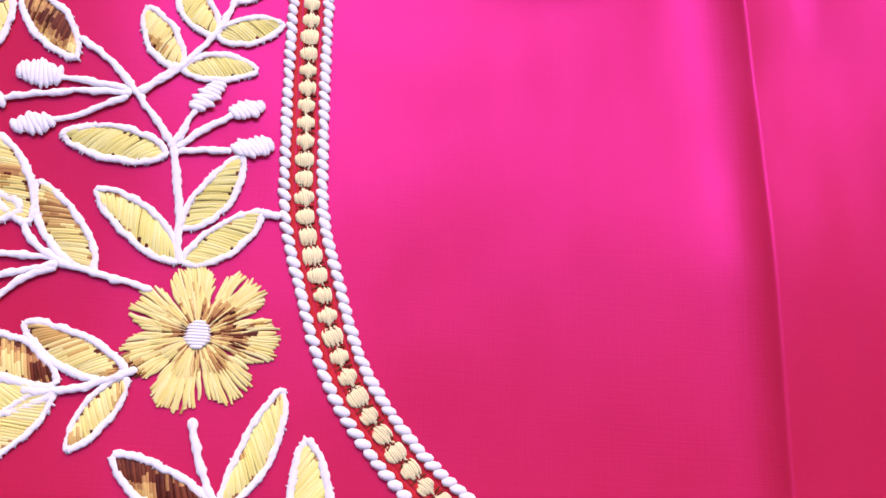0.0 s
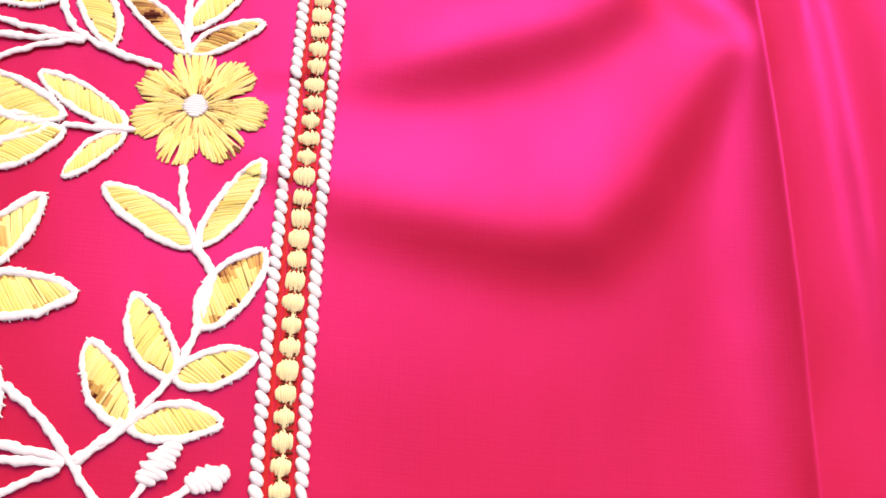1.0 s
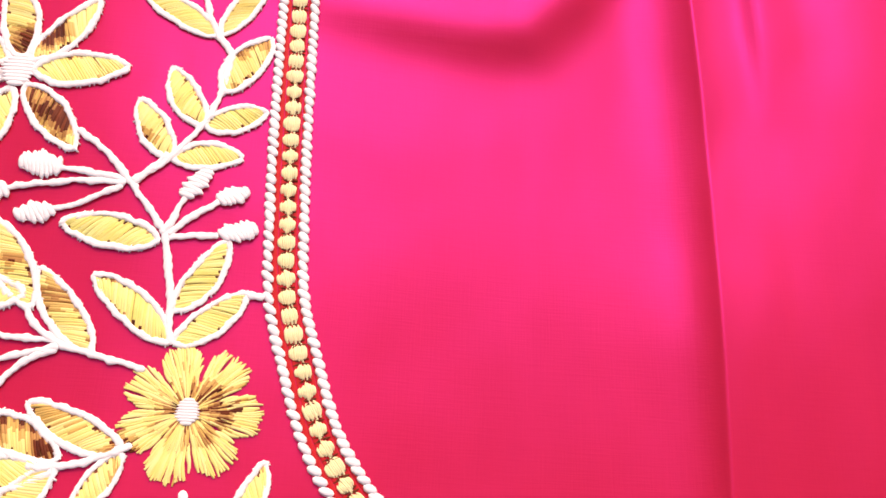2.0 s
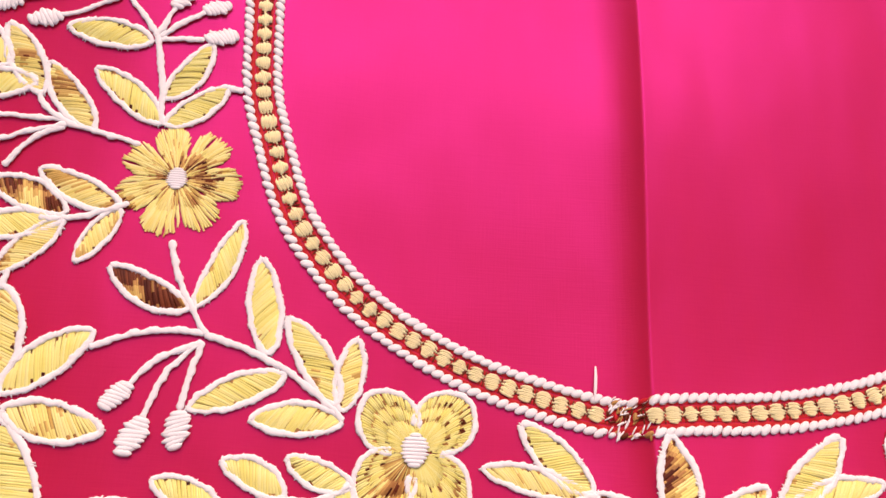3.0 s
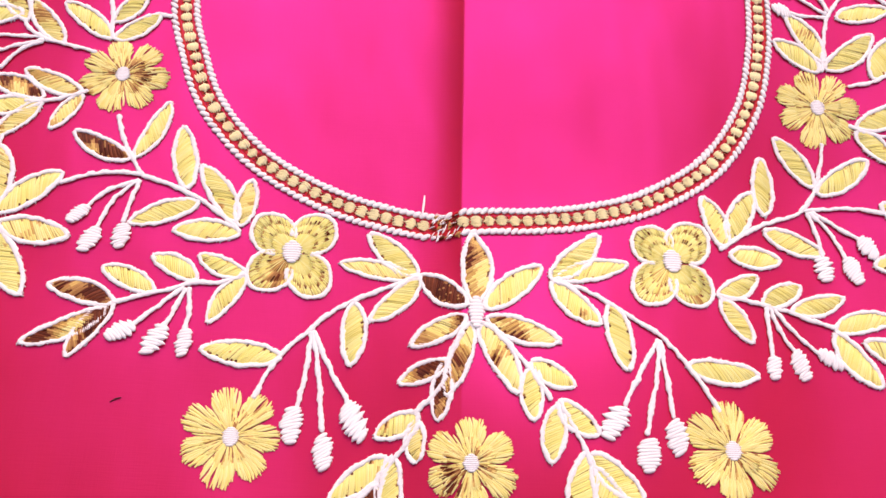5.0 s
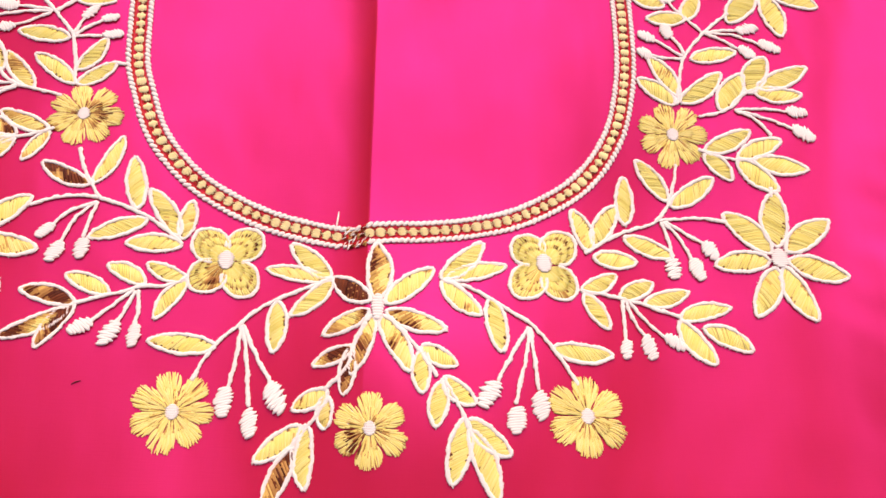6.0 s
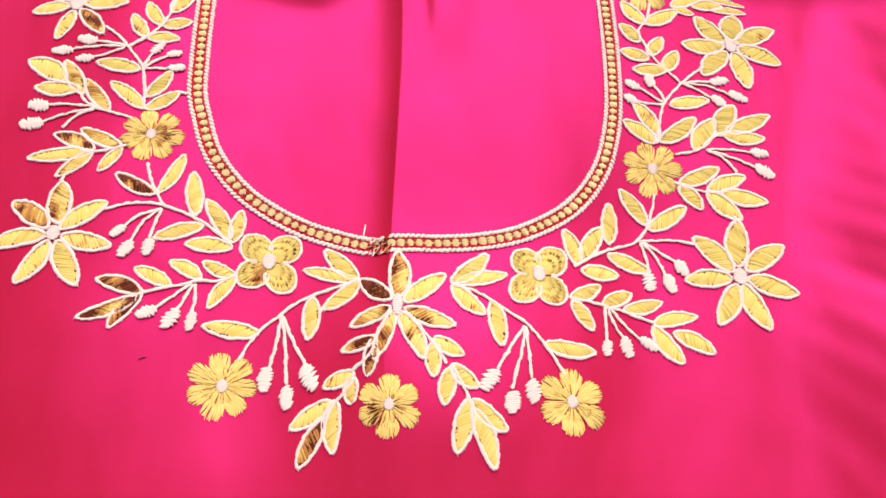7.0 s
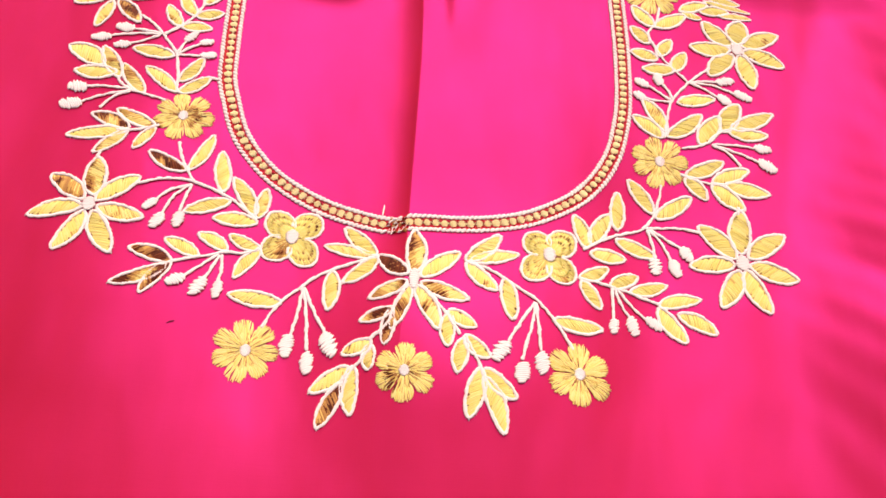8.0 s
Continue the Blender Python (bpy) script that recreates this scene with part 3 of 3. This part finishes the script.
leaf(owner, -136.6, 109.2, -145.6, 124.0, 7.8, 0.3)
leaf(owner, -136.2, 109.3, -120.8, 111.7, 7.4, 0.1)

owner = motif("star_flower", "outlined star flower beside the long sprig")
centre(owner, -175.7, 130.3, 4.2)
leaf(owner, -175.8, 133.6, -182.8, 155.8, 10.1, 0.5)
leaf(owner, -173.5, 133.3, -159.8, 151.2, 9.3, 0.3)
leaf(owner, -172.2, 130.6, -149.6, 132.2, 10.0, 0.05)
leaf(owner, -173.3, 126.6, -158.0, 109.6, 9.1, 0.45)
leaf(owner, -176.3, 125.7, -181.3, 106.3, 8.6, 0.2)
leaf(owner, -178.9, 129.5, -197.4, 124.1, 8.8, 0.1)
leaf(owner, -178.9, 133.1, -197.5, 146.9, 9.1, 0.2)

owner = motif("leafy_sprig", "forked sprig with white buds and slender leaves")
stem(owner, (-158.6, 114.9), (-151.5, 110.2), (-144.7, 102.9), (-137.1, 93.6), (-135.1, 90.7), (-132.9, 80.8), (-130.7, 66.4))
stem(owner, (-144.4, 102.9), (-140.4, 106.7), (-136.9, 110.5))
stem(owner, (-145.1, 102.9), (-152.7, 104.2), (-161.5, 105.0))
stem(owner, (-145.4, 102.5), (-159.5, 101.9), (-171.9, 99.8))
stem(owner, (-146.0, 101.8), (-153.0, 97.7), (-161.1, 94.8))
stem(owner, (-136.1, 91.0), (-133.9, 95.6), (-131.5, 101.6))
stem(owner, (-134.8, 90.9), (-130.5, 95.6), (-124.3, 100.2))
stem(owner, (-134.7, 90.2), (-123.8, 92.2))
stem(owner, (-116.1, 79.2), (-112.1, 78.8))
bud(owner, -160.6, 105.5, -170.0, 106.4, 7.0)
bud(owner, -171.7, 99.5, -181.5, 98.5, 6.2)
bud(owner, -160.5, 95.0, -168.3, 93.4, 5.9)
bud(owner, -132.1, 100.4, -128.0, 107.2, 5.3)
bud(owner, -124.6, 100.4, -118.6, 103.5, 5.4)
bud(owner, -123.1, 92.1, -115.8, 94.7, 5.7)
leaf(owner, -136.3, 89.4, -158.4, 92.3, 8.6, 0.15)
leaf(owner, -131.0, 66.7, -149.2, 80.8, 8.2, 0.2)
leaf(owner, -131.1, 73.7, -121.4, 91.1, 7.8, 0.1)
leaf(owner, -130.2, 66.6, -115.7, 79.4, 7.4, 0.1)

owner = motif("leafy_sprig", "small leafy branch with white buds beside the forked sprig")
stem(owner, (-135.0, 60.7), (-145.4, 62.9), (-154.5, 65.5), (-160.1, 69.9), (-162.3, 73.3))
stem(owner, (-153.2, 65.3), (-165.8, 66.2), (-176.3, 65.4))
stem(owner, (-153.4, 64.6), (-167.3, 60.3), (-177.0, 55.5))
stem(owner, (-153.8, 64.2), (-161.5, 59.9), (-166.6, 52.4))
bud(owner, -176.2, 65.1, -185.5, 65.4, 7.9)
bud(owner, -176.7, 55.5, -186.7, 53.2, 8.4)
leaf(owner, -146.6, 63.7, -161.0, 81.7, 8.2, 0.35)
leaf(owner, -160.8, 72.6, -173.3, 92.4, 9.3, 0.3)
leaf(owner, -170.5, 80.5, -191.7, 93.0, 11.6, 0.1)
leaf(owner, -163.0, 75.6, -185.3, 75.9, 9.4, 0.15)

owner = motif("leafy_sprig", "gold leaves with painted brown shade springing from a gold flower")
stem(owner, (-135.1, 44.8), (-142.5, 41.6), (-148.6, 39.7), (-155.6, 39.6))
leaf(owner, -137.0, 43.7, -157.7, 52.4, 8.0, 0.58)
leaf(owner, -136.9, 43.3, -145.2, 29.0, 6.4, 0.45)
leaf(owner, -149.3, 41.0, -169.7, 49.1, 8.7, 0.4)
leaf(owner, -149.5, 39.7, -163.7, 24.9, 7.6, 0.3)
leaf(owner, -149.9, 39.5, -179.4, 35.1, 8.4, 0.1)
stem(owner, (-159.8, 26.5), (-160.3, 21.4))

owner = motif("star_flower", "outlined star flower with long pointed gold petals")
centre(owner, -158.0, -4.6, 3.5)
leaf(owner, -157.3, 0.3, -159.7, 22.5, 11.9, 0.35)
leaf(owner, -161.1, -1.6, -179.7, 11.1, 10.6, 0.5)
leaf(owner, -160.7, -5.4, -185.3, -12.0, 9.7, 0.1)
leaf(owner, -158.9, -8.4, -169.2, -29.8, 10.1, 0.1)
leaf(owner, -155.5, -8.2, -142.5, -29.9, 10.7, 0.2)
leaf(owner, -154.3, -5.9, -131.8, -9.2, 9.8, 0.35)
leaf(owner, -155.7, -2.2, -137.7, 13.1, 10.1, 0.1)

owner = motif("leafy_sprig", "branching sprig with leaves and three white buds")
stem(owner, (-124.0, 36.5), (-121.3, 27.7), (-117.0, 20.2), (-112.9, 13.9))
stem(owner, (-113.4, 14.2), (-103.1, 11.4), (-92.7, 6.5), (-80.7, -2.1))
stem(owner, (-113.4, 14.4), (-123.3, 14.4), (-131.1, 12.3), (-138.3, 9.2))
stem(owner, (-113.7, 12.6), (-123.8, 6.7), (-128.5, 1.0))
stem(owner, (-113.7, 12.6), (-120.3, 5.0), (-124.4, -6.0))
stem(owner, (-113.7, 12.6), (-115.2, 4.7), (-116.4, -3.6))
leaf(owner, -117.5, 19.9, -137.2, 28.9, 8.0, 0.56)
leaf(owner, -116.6, 20.5, -107.9, 43.5, 7.2, 0.2)
leaf(owner, -98.4, 10.8, -102.5, 34.4, 8.8, 0.1)
leaf(owner, -81.9, 0.2, -95.1, 20.3, 9.0, 0.15)
leaf(owner, -80.5, -1.1, -78.2, 16.8, 7.8, 0.35)
leaf(owner, -94.0, 6.4, -115.2, -3.2, 8.1, 0.05)
leaf(owner, -80.1, -3.3, -101.0, -4.6, 8.7, 0.15)
bud(owner, -128.3, 1.4, -132.8, -4.3, 5.6)
bud(owner, -124.0, -6.0, -127.2, -14.1, 6.2)
bud(owner, -116.5, -4.0, -116.3, -12.1, 6.5)

owner = motif("round_petal_flower", "four-petalled outlined gold flower under the neckline")
centre(owner, -62.9, -8.8, 3.8, 0.85)
petal(owner, -62.9, -8.8, -75.7, 3.4, 16.0, 0.05)
petal(owner, -62.2, -8.4, -50.3, 4.4, 16.1, 0.05)
petal(owner, -62.2, -9.5, -51.5, -24.0, 15.6, 0.05)
petal(owner, -63.2, -9.6, -75.6, -21.8, 15.6, 0.3)

owner = motif("leafy_sprig", "small-leaved sprig ending in leaves painted dark with shade, with white buds")
stem(owner, (-77.2, -17.0), (-84.1, -21.4), (-92.8, -21.8), (-98.7, -24.9), (-104.7, -26.5), (-115.7, -30.6))
stem(owner, (-94.9, -23.7), (-101.2, -30.1), (-108.7, -37.6))
stem(owner, (-94.4, -24.0), (-97.0, -31.5), (-99.7, -38.3))
stem(owner, (-93.4, -23.6), (-92.4, -30.3), (-93.0, -38.6))
leaf(owner, -76.8, -17.9, -92.1, -12.4, 7.4, 0.1)
leaf(owner, -76.6, -17.9, -86.6, -34.9, 7.3, 0.1)
leaf(owner, -91.3, -20.9, -106.1, -13.9, 7.7, 0.05)
leaf(owner, -103.6, -25.8, -120.3, -18.8, 7.7, 0.2)
leaf(owner, -114.7, -30.6, -135.4, -25.8, 8.2, 0.64)
leaf(owner, -116.2, -32.3, -139.9, -45.0, 7.4, 0.66)
leaf(owner, -115.0, -30.3, -125.9, -48.7, 7.3, 0.78)
bud(owner, -108.3, -37.2, -115.2, -42.0, 6.4)
bud(owner, -99.5, -37.1, -103.3, -46.1, 7.0)
bud(owner, -92.7, -37.8, -92.9, -46.1, 5.7)

owner = motif("leafy_sprig", "drooping sprig with outlined leaves and round white buds")
stem(owner, (-20.7, -17.2), (-33.6, -22.0), (-45.1, -26.9), (-54.6, -34.8), (-64.4, -45.0), (-70.7, -58.0))
stem(owner, (-54.5, -35.6), (-55.1, -46.4), (-57.2, -61.5))
stem(owner, (-54.2, -35.6), (-51.3, -49.5), (-49.0, -67.9))
stem(owner, (-53.9, -35.6), (-48.1, -47.9), (-41.4, -59.3))
leaf(owner, -21.7, -16.8, -37.9, -1.2, 9.3, 0.1)
leaf(owner, -22.4, -17.7, -47.3, -11.9, 7.2, 0.25)
leaf(owner, -20.7, -18.1, -36.6, -32.5, 8.4, 0.05)
leaf(owner, -41.5, -26.0, -41.9, -47.4, 8.8, 0.15)
leaf(owner, -63.3, -44.3, -88.0, -43.3, 8.9, 0.15)
bud(owner, -58.7, -60.4, -58.2, -71.2, 7.3)
bud(owner, -49.2, -68.9, -47.5, -78.7, 6.9)
bud(owner, -42.4, -59.6, -36.7, -70.0, 8.4)

owner = motif("star_flower", "large star flower with a white centre at the crease")
centre(owner, -3.3, -31.2, 5.2, 0.5)
leaf(owner, -3.7, -28.0, -4.1, -2.9, 10.7, 0.35)
leaf(owner, -0.7, -29.6, 18.1, -13.5, 9.6, 0.1)
leaf(owner, -0.3, -33.0, 22.7, -40.0, 9.2, 0.25)
leaf(owner, -2.2, -34.7, 9.3, -57.3, 9.0, 0.25)
leaf(owner, -4.9, -34.8, -12.5, -58.2, 7.7, 0.5)
leaf(owner, -6.1, -32.7, -23.7, -41.4, 8.2, 0.55)
leaf(owner, -6.3, -28.9, -20.7, -16.5, 9.1, 1)

owner = motif("leafy_sprig", "narrow leafy sprig hanging under the large star flower")
stem(owner, (-7.3, -37.4), (-10.5, -43.6), (-12.6, -50.0), (-13.7, -54.7), (-22.0, -63.0))
stem(owner, (-19.6, -65.8), (-24.0, -71.9), (-28.9, -78.5), (-31.1, -86.4))
leaf(owner, -11.6, -47.2, -26.7, -53.2, 7.0, 0.5)
leaf(owner, -12.8, -47.1, -14.8, -65.6, 6.9, 0.65)
leaf(owner, -20.3, -63.3, -33.2, -69.5, 7.9, 0.15)
leaf(owner, -20.9, -64.6, -21.1, -77.6, 6.8, 0.25)
leaf(owner, -29.2, -75.3, -45.7, -87.7, 8.6, 0.1)
leaf(owner, -27.7, -75.3, -27.0, -98.1, 8.6, 0.1)
leaf(owner, -31.4, -83.2, -40.6, -104.3, 8.4, 0.85)

owner = motif("leafy_sprig", "pale leafy sprig hanging beside the large star flower")
stem(owner, (4.5, -39.0), (11.8, -48.2), (18.9, -58.8))
stem(owner, (20.7, -58.6), (25.5, -67.3), (29.7, -77.5))
leaf(owner, 13.0, -46.9, 26.3, -54.2, 8.0, 0.1)
leaf(owner, 13.4, -48.4, 13.3, -65.2, 7.9, 0.1)
leaf(owner, 20.7, -59.2, 32.6, -68.4, 8.6, 0.1)
leaf(owner, 20.8, -60.3, 18.0, -77.3, 8.0, 0.05)
leaf(owner, 28.6, -73.7, 23.6, -97.2, 9.2, 0.1)
leaf(owner, 29.7, -74.1, 44.9, -86.7, 8.8, 0.05)
leaf(owner, 30.0, -77.5, 39.6, -102.8, 9.2, 0.05)

owner = motif("leafy_sprig", "drooping sprig with clean yellow leaves and round white buds")
stem(owner, (22.3, -19.2), (32.2, -21.9), (43.1, -28.4), (54.7, -36.4), (63.3, -46.6), (71.5, -59.8))
stem(owner, (53.7, -37.3), (47.4, -48.2), (40.8, -59.8))
stem(owner, (54.0, -37.6), (51.7, -51.2), (47.0, -68.2))
stem(owner, (54.3, -37.6), (55.3, -51.0), (55.9, -62.6))
leaf(owner, 20.7, -18.2, 37.9, -1.0, 9.5, 0.05)
leaf(owner, 22.8, -18.1, 47.1, -11.3, 8.0, 0.05)
leaf(owner, 21.2, -19.2, 35.8, -33.5, 9.2, 0.05)
leaf(owner, 39.7, -26.0, 43.2, -48.5, 9.0, 0.1)
leaf(owner, 62.3, -45.5, 86.8, -46.8, 8.9, 0.05)
bud(owner, 40.0, -60.1, 34.9, -69.5, 8.1)
bud(owner, 47.5, -69.4, 46.9, -78.8, 7.4)
bud(owner, 55.7, -63.6, 57.3, -73.0, 7.5)

owner = motif("round_petal_flower", "four-petalled outlined yellow flower under the neckline")
centre(owner, 61.9, -9.4, 3.9, 0.85)
petal(owner, 61.3, -9.4, 50.6, 2.3, 16.5, 0.05)
petal(owner, 62.4, -9.0, 74.3, 4.7, 16.6, 0.05)
petal(owner, 62.2, -10.5, 72.8, -24.8, 16.1, 0.05)
petal(owner, 61.2, -10.2, 49.0, -25.0, 16.0, 0.05)

owner = motif("leafy_sprig", "small-leaved yellow sprig with three white buds")
stem(owner, (76.2, -20.5), (86.3, -21.5), (100.7, -23.9), (116.8, -29.0))
stem(owner, (93.2, -23.0), (92.7, -32.4), (92.4, -41.0))
stem(owner, (94.3, -23.1), (97.1, -31.7), (101.7, -39.4))
stem(owner, (96.0, -23.4), (101.5, -30.9), (109.5, -38.4))
leaf(owner, 76.2, -20.8, 91.9, -12.1, 7.7, 0.05)
leaf(owner, 77.0, -21.9, 86.4, -36.3, 8.1, 0.05)
leaf(owner, 92.0, -22.3, 107.4, -14.2, 8.3, 0.05)
leaf(owner, 102.2, -23.7, 121.9, -17.8, 7.7, 0.05)
leaf(owner, 116.2, -29.3, 137.5, -25.1, 8.2, 0.05)
leaf(owner, 116.1, -30.6, 128.4, -49.0, 9.7, 0.05)
leaf(owner, 125.2, -33.3, 143.2, -43.4, 9.2, 0.05)
bud(owner, 92.5, -40.4, 92.5, -47.5, 6.2)
bud(owner, 100.7, -38.1, 103.6, -46.9, 6.8)
bud(owner, 109.3, -37.5, 116.4, -41.8, 6.3)

owner = motif("leafy_sprig", "branching sprig with yellow leaves and three round buds")
stem(owner, (79.2, -3.7), (94.1, 6.5), (112.8, 15.1), (120.6, 29.0), (123.6, 41.8))
stem(owner, (112.8, 15.1), (130.3, 15.9), (141.3, 13.6))
stem(owner, (114.2, 14.2), (116.4, 5.0), (116.9, -4.9))
stem(owner, (114.8, 14.3), (120.9, 7.1), (125.5, -4.3))
stem(owner, (115.7, 14.4), (124.0, 8.9), (131.9, 3.5))
leaf(owner, 81.6, -2.6, 75.7, 16.5, 9.2, 0.1)
leaf(owner, 82.9, 0.3, 94.6, 20.4, 9.3, 0.1)
leaf(owner, 98.0, 11.3, 99.4, 34.6, 8.9, 0.05)
leaf(owner, 118.3, 24.4, 105.7, 43.2, 9.1, 0.1)
leaf(owner, 119.2, 21.8, 138.6, 35.1, 9.7, 0.05)
leaf(owner, 82.9, -5.0, 101.6, -5.3, 9.1, 0.05)
leaf(owner, 97.0, 5.4, 117.8, -1.8, 9.2, 0.05)
bud(owner, 116.5, -3.3, 117.1, -11.8, 7.8)
bud(owner, 125.1, -3.3, 128.3, -12.3, 7.3)
bud(owner, 130.9, 4.2, 135.4, -2.7, 7.4)

owner = motif("star_flower", "outlined star flower with clean yellow petals")
centre(owner, 160.1, -3.8, 4.0)
leaf(owner, 160.2, 1.4, 163.0, 27.3, 12.2, 0.1)
leaf(owner, 163.3, -0.8, 183.5, 13.1, 11.4, 0.05)
leaf(owner, 163.6, -4.7, 186.1, -13.6, 11.1, 0.05)
leaf(owner, 161.0, -7.7, 170.8, -31.4, 10.9, 0.05)
leaf(owner, 158.2, -7.8, 147.0, -29.1, 10.8, 0.05)
leaf(owner, 156.4, -4.6, 133.7, -6.0, 10.4, 0.1)
leaf(owner, 157.4, -1.3, 140.7, 18.0, 11.3, 0.05)

owner = motif("leafy_sprig", "yellow leaves springing from a small gold flower")
stem(owner, (134.0, 49.2), (142.9, 44.6), (151.4, 43.3))
stem(owner, (162.0, 29.7), (161.9, 24.6))
leaf(owner, 136.7, 48.2, 158.1, 57.9, 9.6, 0.05)
leaf(owner, 136.6, 46.6, 146.9, 33.3, 8.7, 0.05)
leaf(owner, 150.4, 44.3, 170.7, 53.2, 9.6, 0.05)
leaf(owner, 156.8, 43.4, 180.2, 38.1, 10.1, 0.05)
leaf(owner, 150.3, 43.0, 165.3, 27.5, 10.6, 0.05)

owner = motif("leafy_sprig", "curved branch with yellow leaves and white buds")
stem(owner, (136.2, 65.4), (148.2, 68.2), (157.3, 76.8), (165.7, 81.2))
stem(owner, (152.7, 68.7), (164.7, 69.6), (176.8, 68.0))
stem(owner, (152.7, 68.4), (166.8, 64.1), (177.6, 58.3))
stem(owner, (153.3, 68.4), (160.9, 63.9), (167.0, 55.1))
leaf(owner, 146.3, 68.8, 159.2, 88.5, 11.4, 0.05)
leaf(owner, 160.8, 78.0, 170.9, 98.3, 12.3, 0.05)
leaf(owner, 164.8, 80.8, 189.8, 92.7, 10.3, 0.05)
leaf(owner, 163.0, 78.9, 184.8, 77.0, 9.4, 0.05)
bud(owner, 176.2, 68.0, 184.7, 67.7, 6.7)
bud(owner, 177.1, 58.9, 185.9, 53.8, 7.8)

owner = motif("leafy_sprig", "tall sprig of yellow leaves and white buds")
stem(owner, (127.0, 71.0), (131.0, 90.4), (134.2, 97.9), (144.0, 110.8), (158.2, 123.9))
stem(owner, (144.0, 110.8), (136.9, 118.8), (129.8, 127.6), (123.2, 143.4), (129.0, 153.4), (131.1, 166.0))
stem(owner, (132.8, 96.6), (127.4, 100.9), (120.7, 105.7))
stem(owner, (132.8, 95.9), (125.4, 95.6), (117.8, 97.0))
stem(owner, (133.6, 97.8), (131.6, 103.1), (127.2, 109.0))
stem(owner, (144.6, 110.9), (153.7, 113.0), (162.2, 113.4))
stem(owner, (144.6, 110.9), (153.0, 107.2), (161.3, 101.8))
stem(owner, (145.6, 111.0), (158.1, 110.7), (170.5, 105.5))
leaf(owner, 128.6, 75.5, 116.5, 96.6, 9.4, 0.1)
leaf(owner, 126.4, 71.4, 110.2, 83.9, 9.3, 0.05)
leaf(owner, 128.9, 72.2, 149.5, 88.9, 10.0, 0.05)
leaf(owner, 136.1, 95.8, 158.4, 101.2, 9.0, 0.15)
leaf(owner, 136.9, 118.8, 117.6, 117.7, 8.9, 0.05)
leaf(owner, 136.2, 117.9, 144.2, 132.9, 9.0, 0.05)
leaf(owner, 127.4, 125.8, 111.9, 129.4, 9.0, 0.05)
leaf(owner, 127.6, 128.1, 136.3, 141.4, 8.7, 0.1)
leaf(owner, 123.0, 136.6, 112.7, 148.2, 9.2, 0.2)
leaf(owner, 127.1, 150.3, 114.9, 165.0, 9.8, 0.1)
leaf(owner, 127.1, 150.3, 146.9, 162.2, 9.8, 0.05)
bud(owner, 120.4, 106.0, 113.1, 108.6, 6.2)
bud(owner, 118.1, 97.1, 111.8, 98.9, 6.8)
bud(owner, 128.0, 107.6, 125.1, 114.4, 7.0)
bud(owner, 160.9, 112.9, 170.4, 115.9, 7.1)
bud(owner, 160.2, 103.2, 166.7, 98.4, 7.0)
bud(owner, 170.0, 106.6, 179.2, 102.1, 6.7)

owner = motif("star_flower", "outlined star flower with a short upper petal")
centre(owner, 175.5, 139.4, 4.1)
leaf(owner, 172.9, 142.1, 156.7, 158.4, 12.1, 0.15)
leaf(owner, 176.3, 143.5, 179.3, 161.1, 14.4, 0.05)
leaf(owner, 178.7, 142.0, 201.6, 152.1, 12.1, 0.05)
leaf(owner, 178.8, 138.0, 201.7, 127.5, 11.9, 0.15)
leaf(owner, 176.5, 135.5, 181.6, 110.3, 11.6, 0.1)
leaf(owner, 172.7, 135.3, 157.1, 117.9, 12.3, 0.05)
leaf(owner, 171.9, 139.2, 147.4, 138.8, 11.8, 0.05)

owner = motif("leafy_sprig", "crumpled embroidery caught in the turned-back fold")
leaf(owner, 143.6, 164.9, 161.3, 172.5, 8.3, 0.05)
leaf(owner, 144.6, 165.0, 157.0, 160.6, 5.7, 0.05)
leaf(owner, 156.2, 166.7, 174.1, 167.2, 8.3, 0.05)
leaf(owner, 167.0, 164.6, 187.3, 163.1, 5.4, 0.05)
leaf(owner, 158.9, 174.7, 187.2, 168.0, 4.2, 0.05)
leaf(owner, 162.3, 177.0, 181.2, 173.6, 5.9, 0.05)

# ---------------------------------------------------------------- small things
tail = Stitches()
tail.thread([(-20.6, 5.0, 1.2), (-20.4, 8.0, 1.6), (-20.1, 11.0, 1.0), (-20.0, 13.6, 0.5)], 0.75)
speck = Stitches()
speck.thread([(-111.1, -61.4, 0.4), (-109.6, -60.4, 0.6), (-108.1, -59.9, 0.4)], 0.5)
for fx, fy in ((-12.5, -72.0), (-11.0, -75.5), (-13.5, -76.5)):
    fibre = Stitches()
    fibre.thread([(fx, fy, 0.4), (fx + 0.9, fy + 0.6, 0.9), (fx + 1.7, fy + 0.2, 0.4)], 0.7)
    tagged(fibre.make("loose_fibre", [WHITE], None, (0, 0, 0)), "tiny pale loose fibre beside a gold flower", "fibre", "loose fibres")
tagged(speck.make("lint_speck", [LINT], None, (0, 0, 0)), "tiny dark lint speck lying on the pink cloth", "lint")
tagged(tail.make("loose_thread", [WHITE], None, (0, 0, 0)), "short loose white thread end standing off the border", "thread")
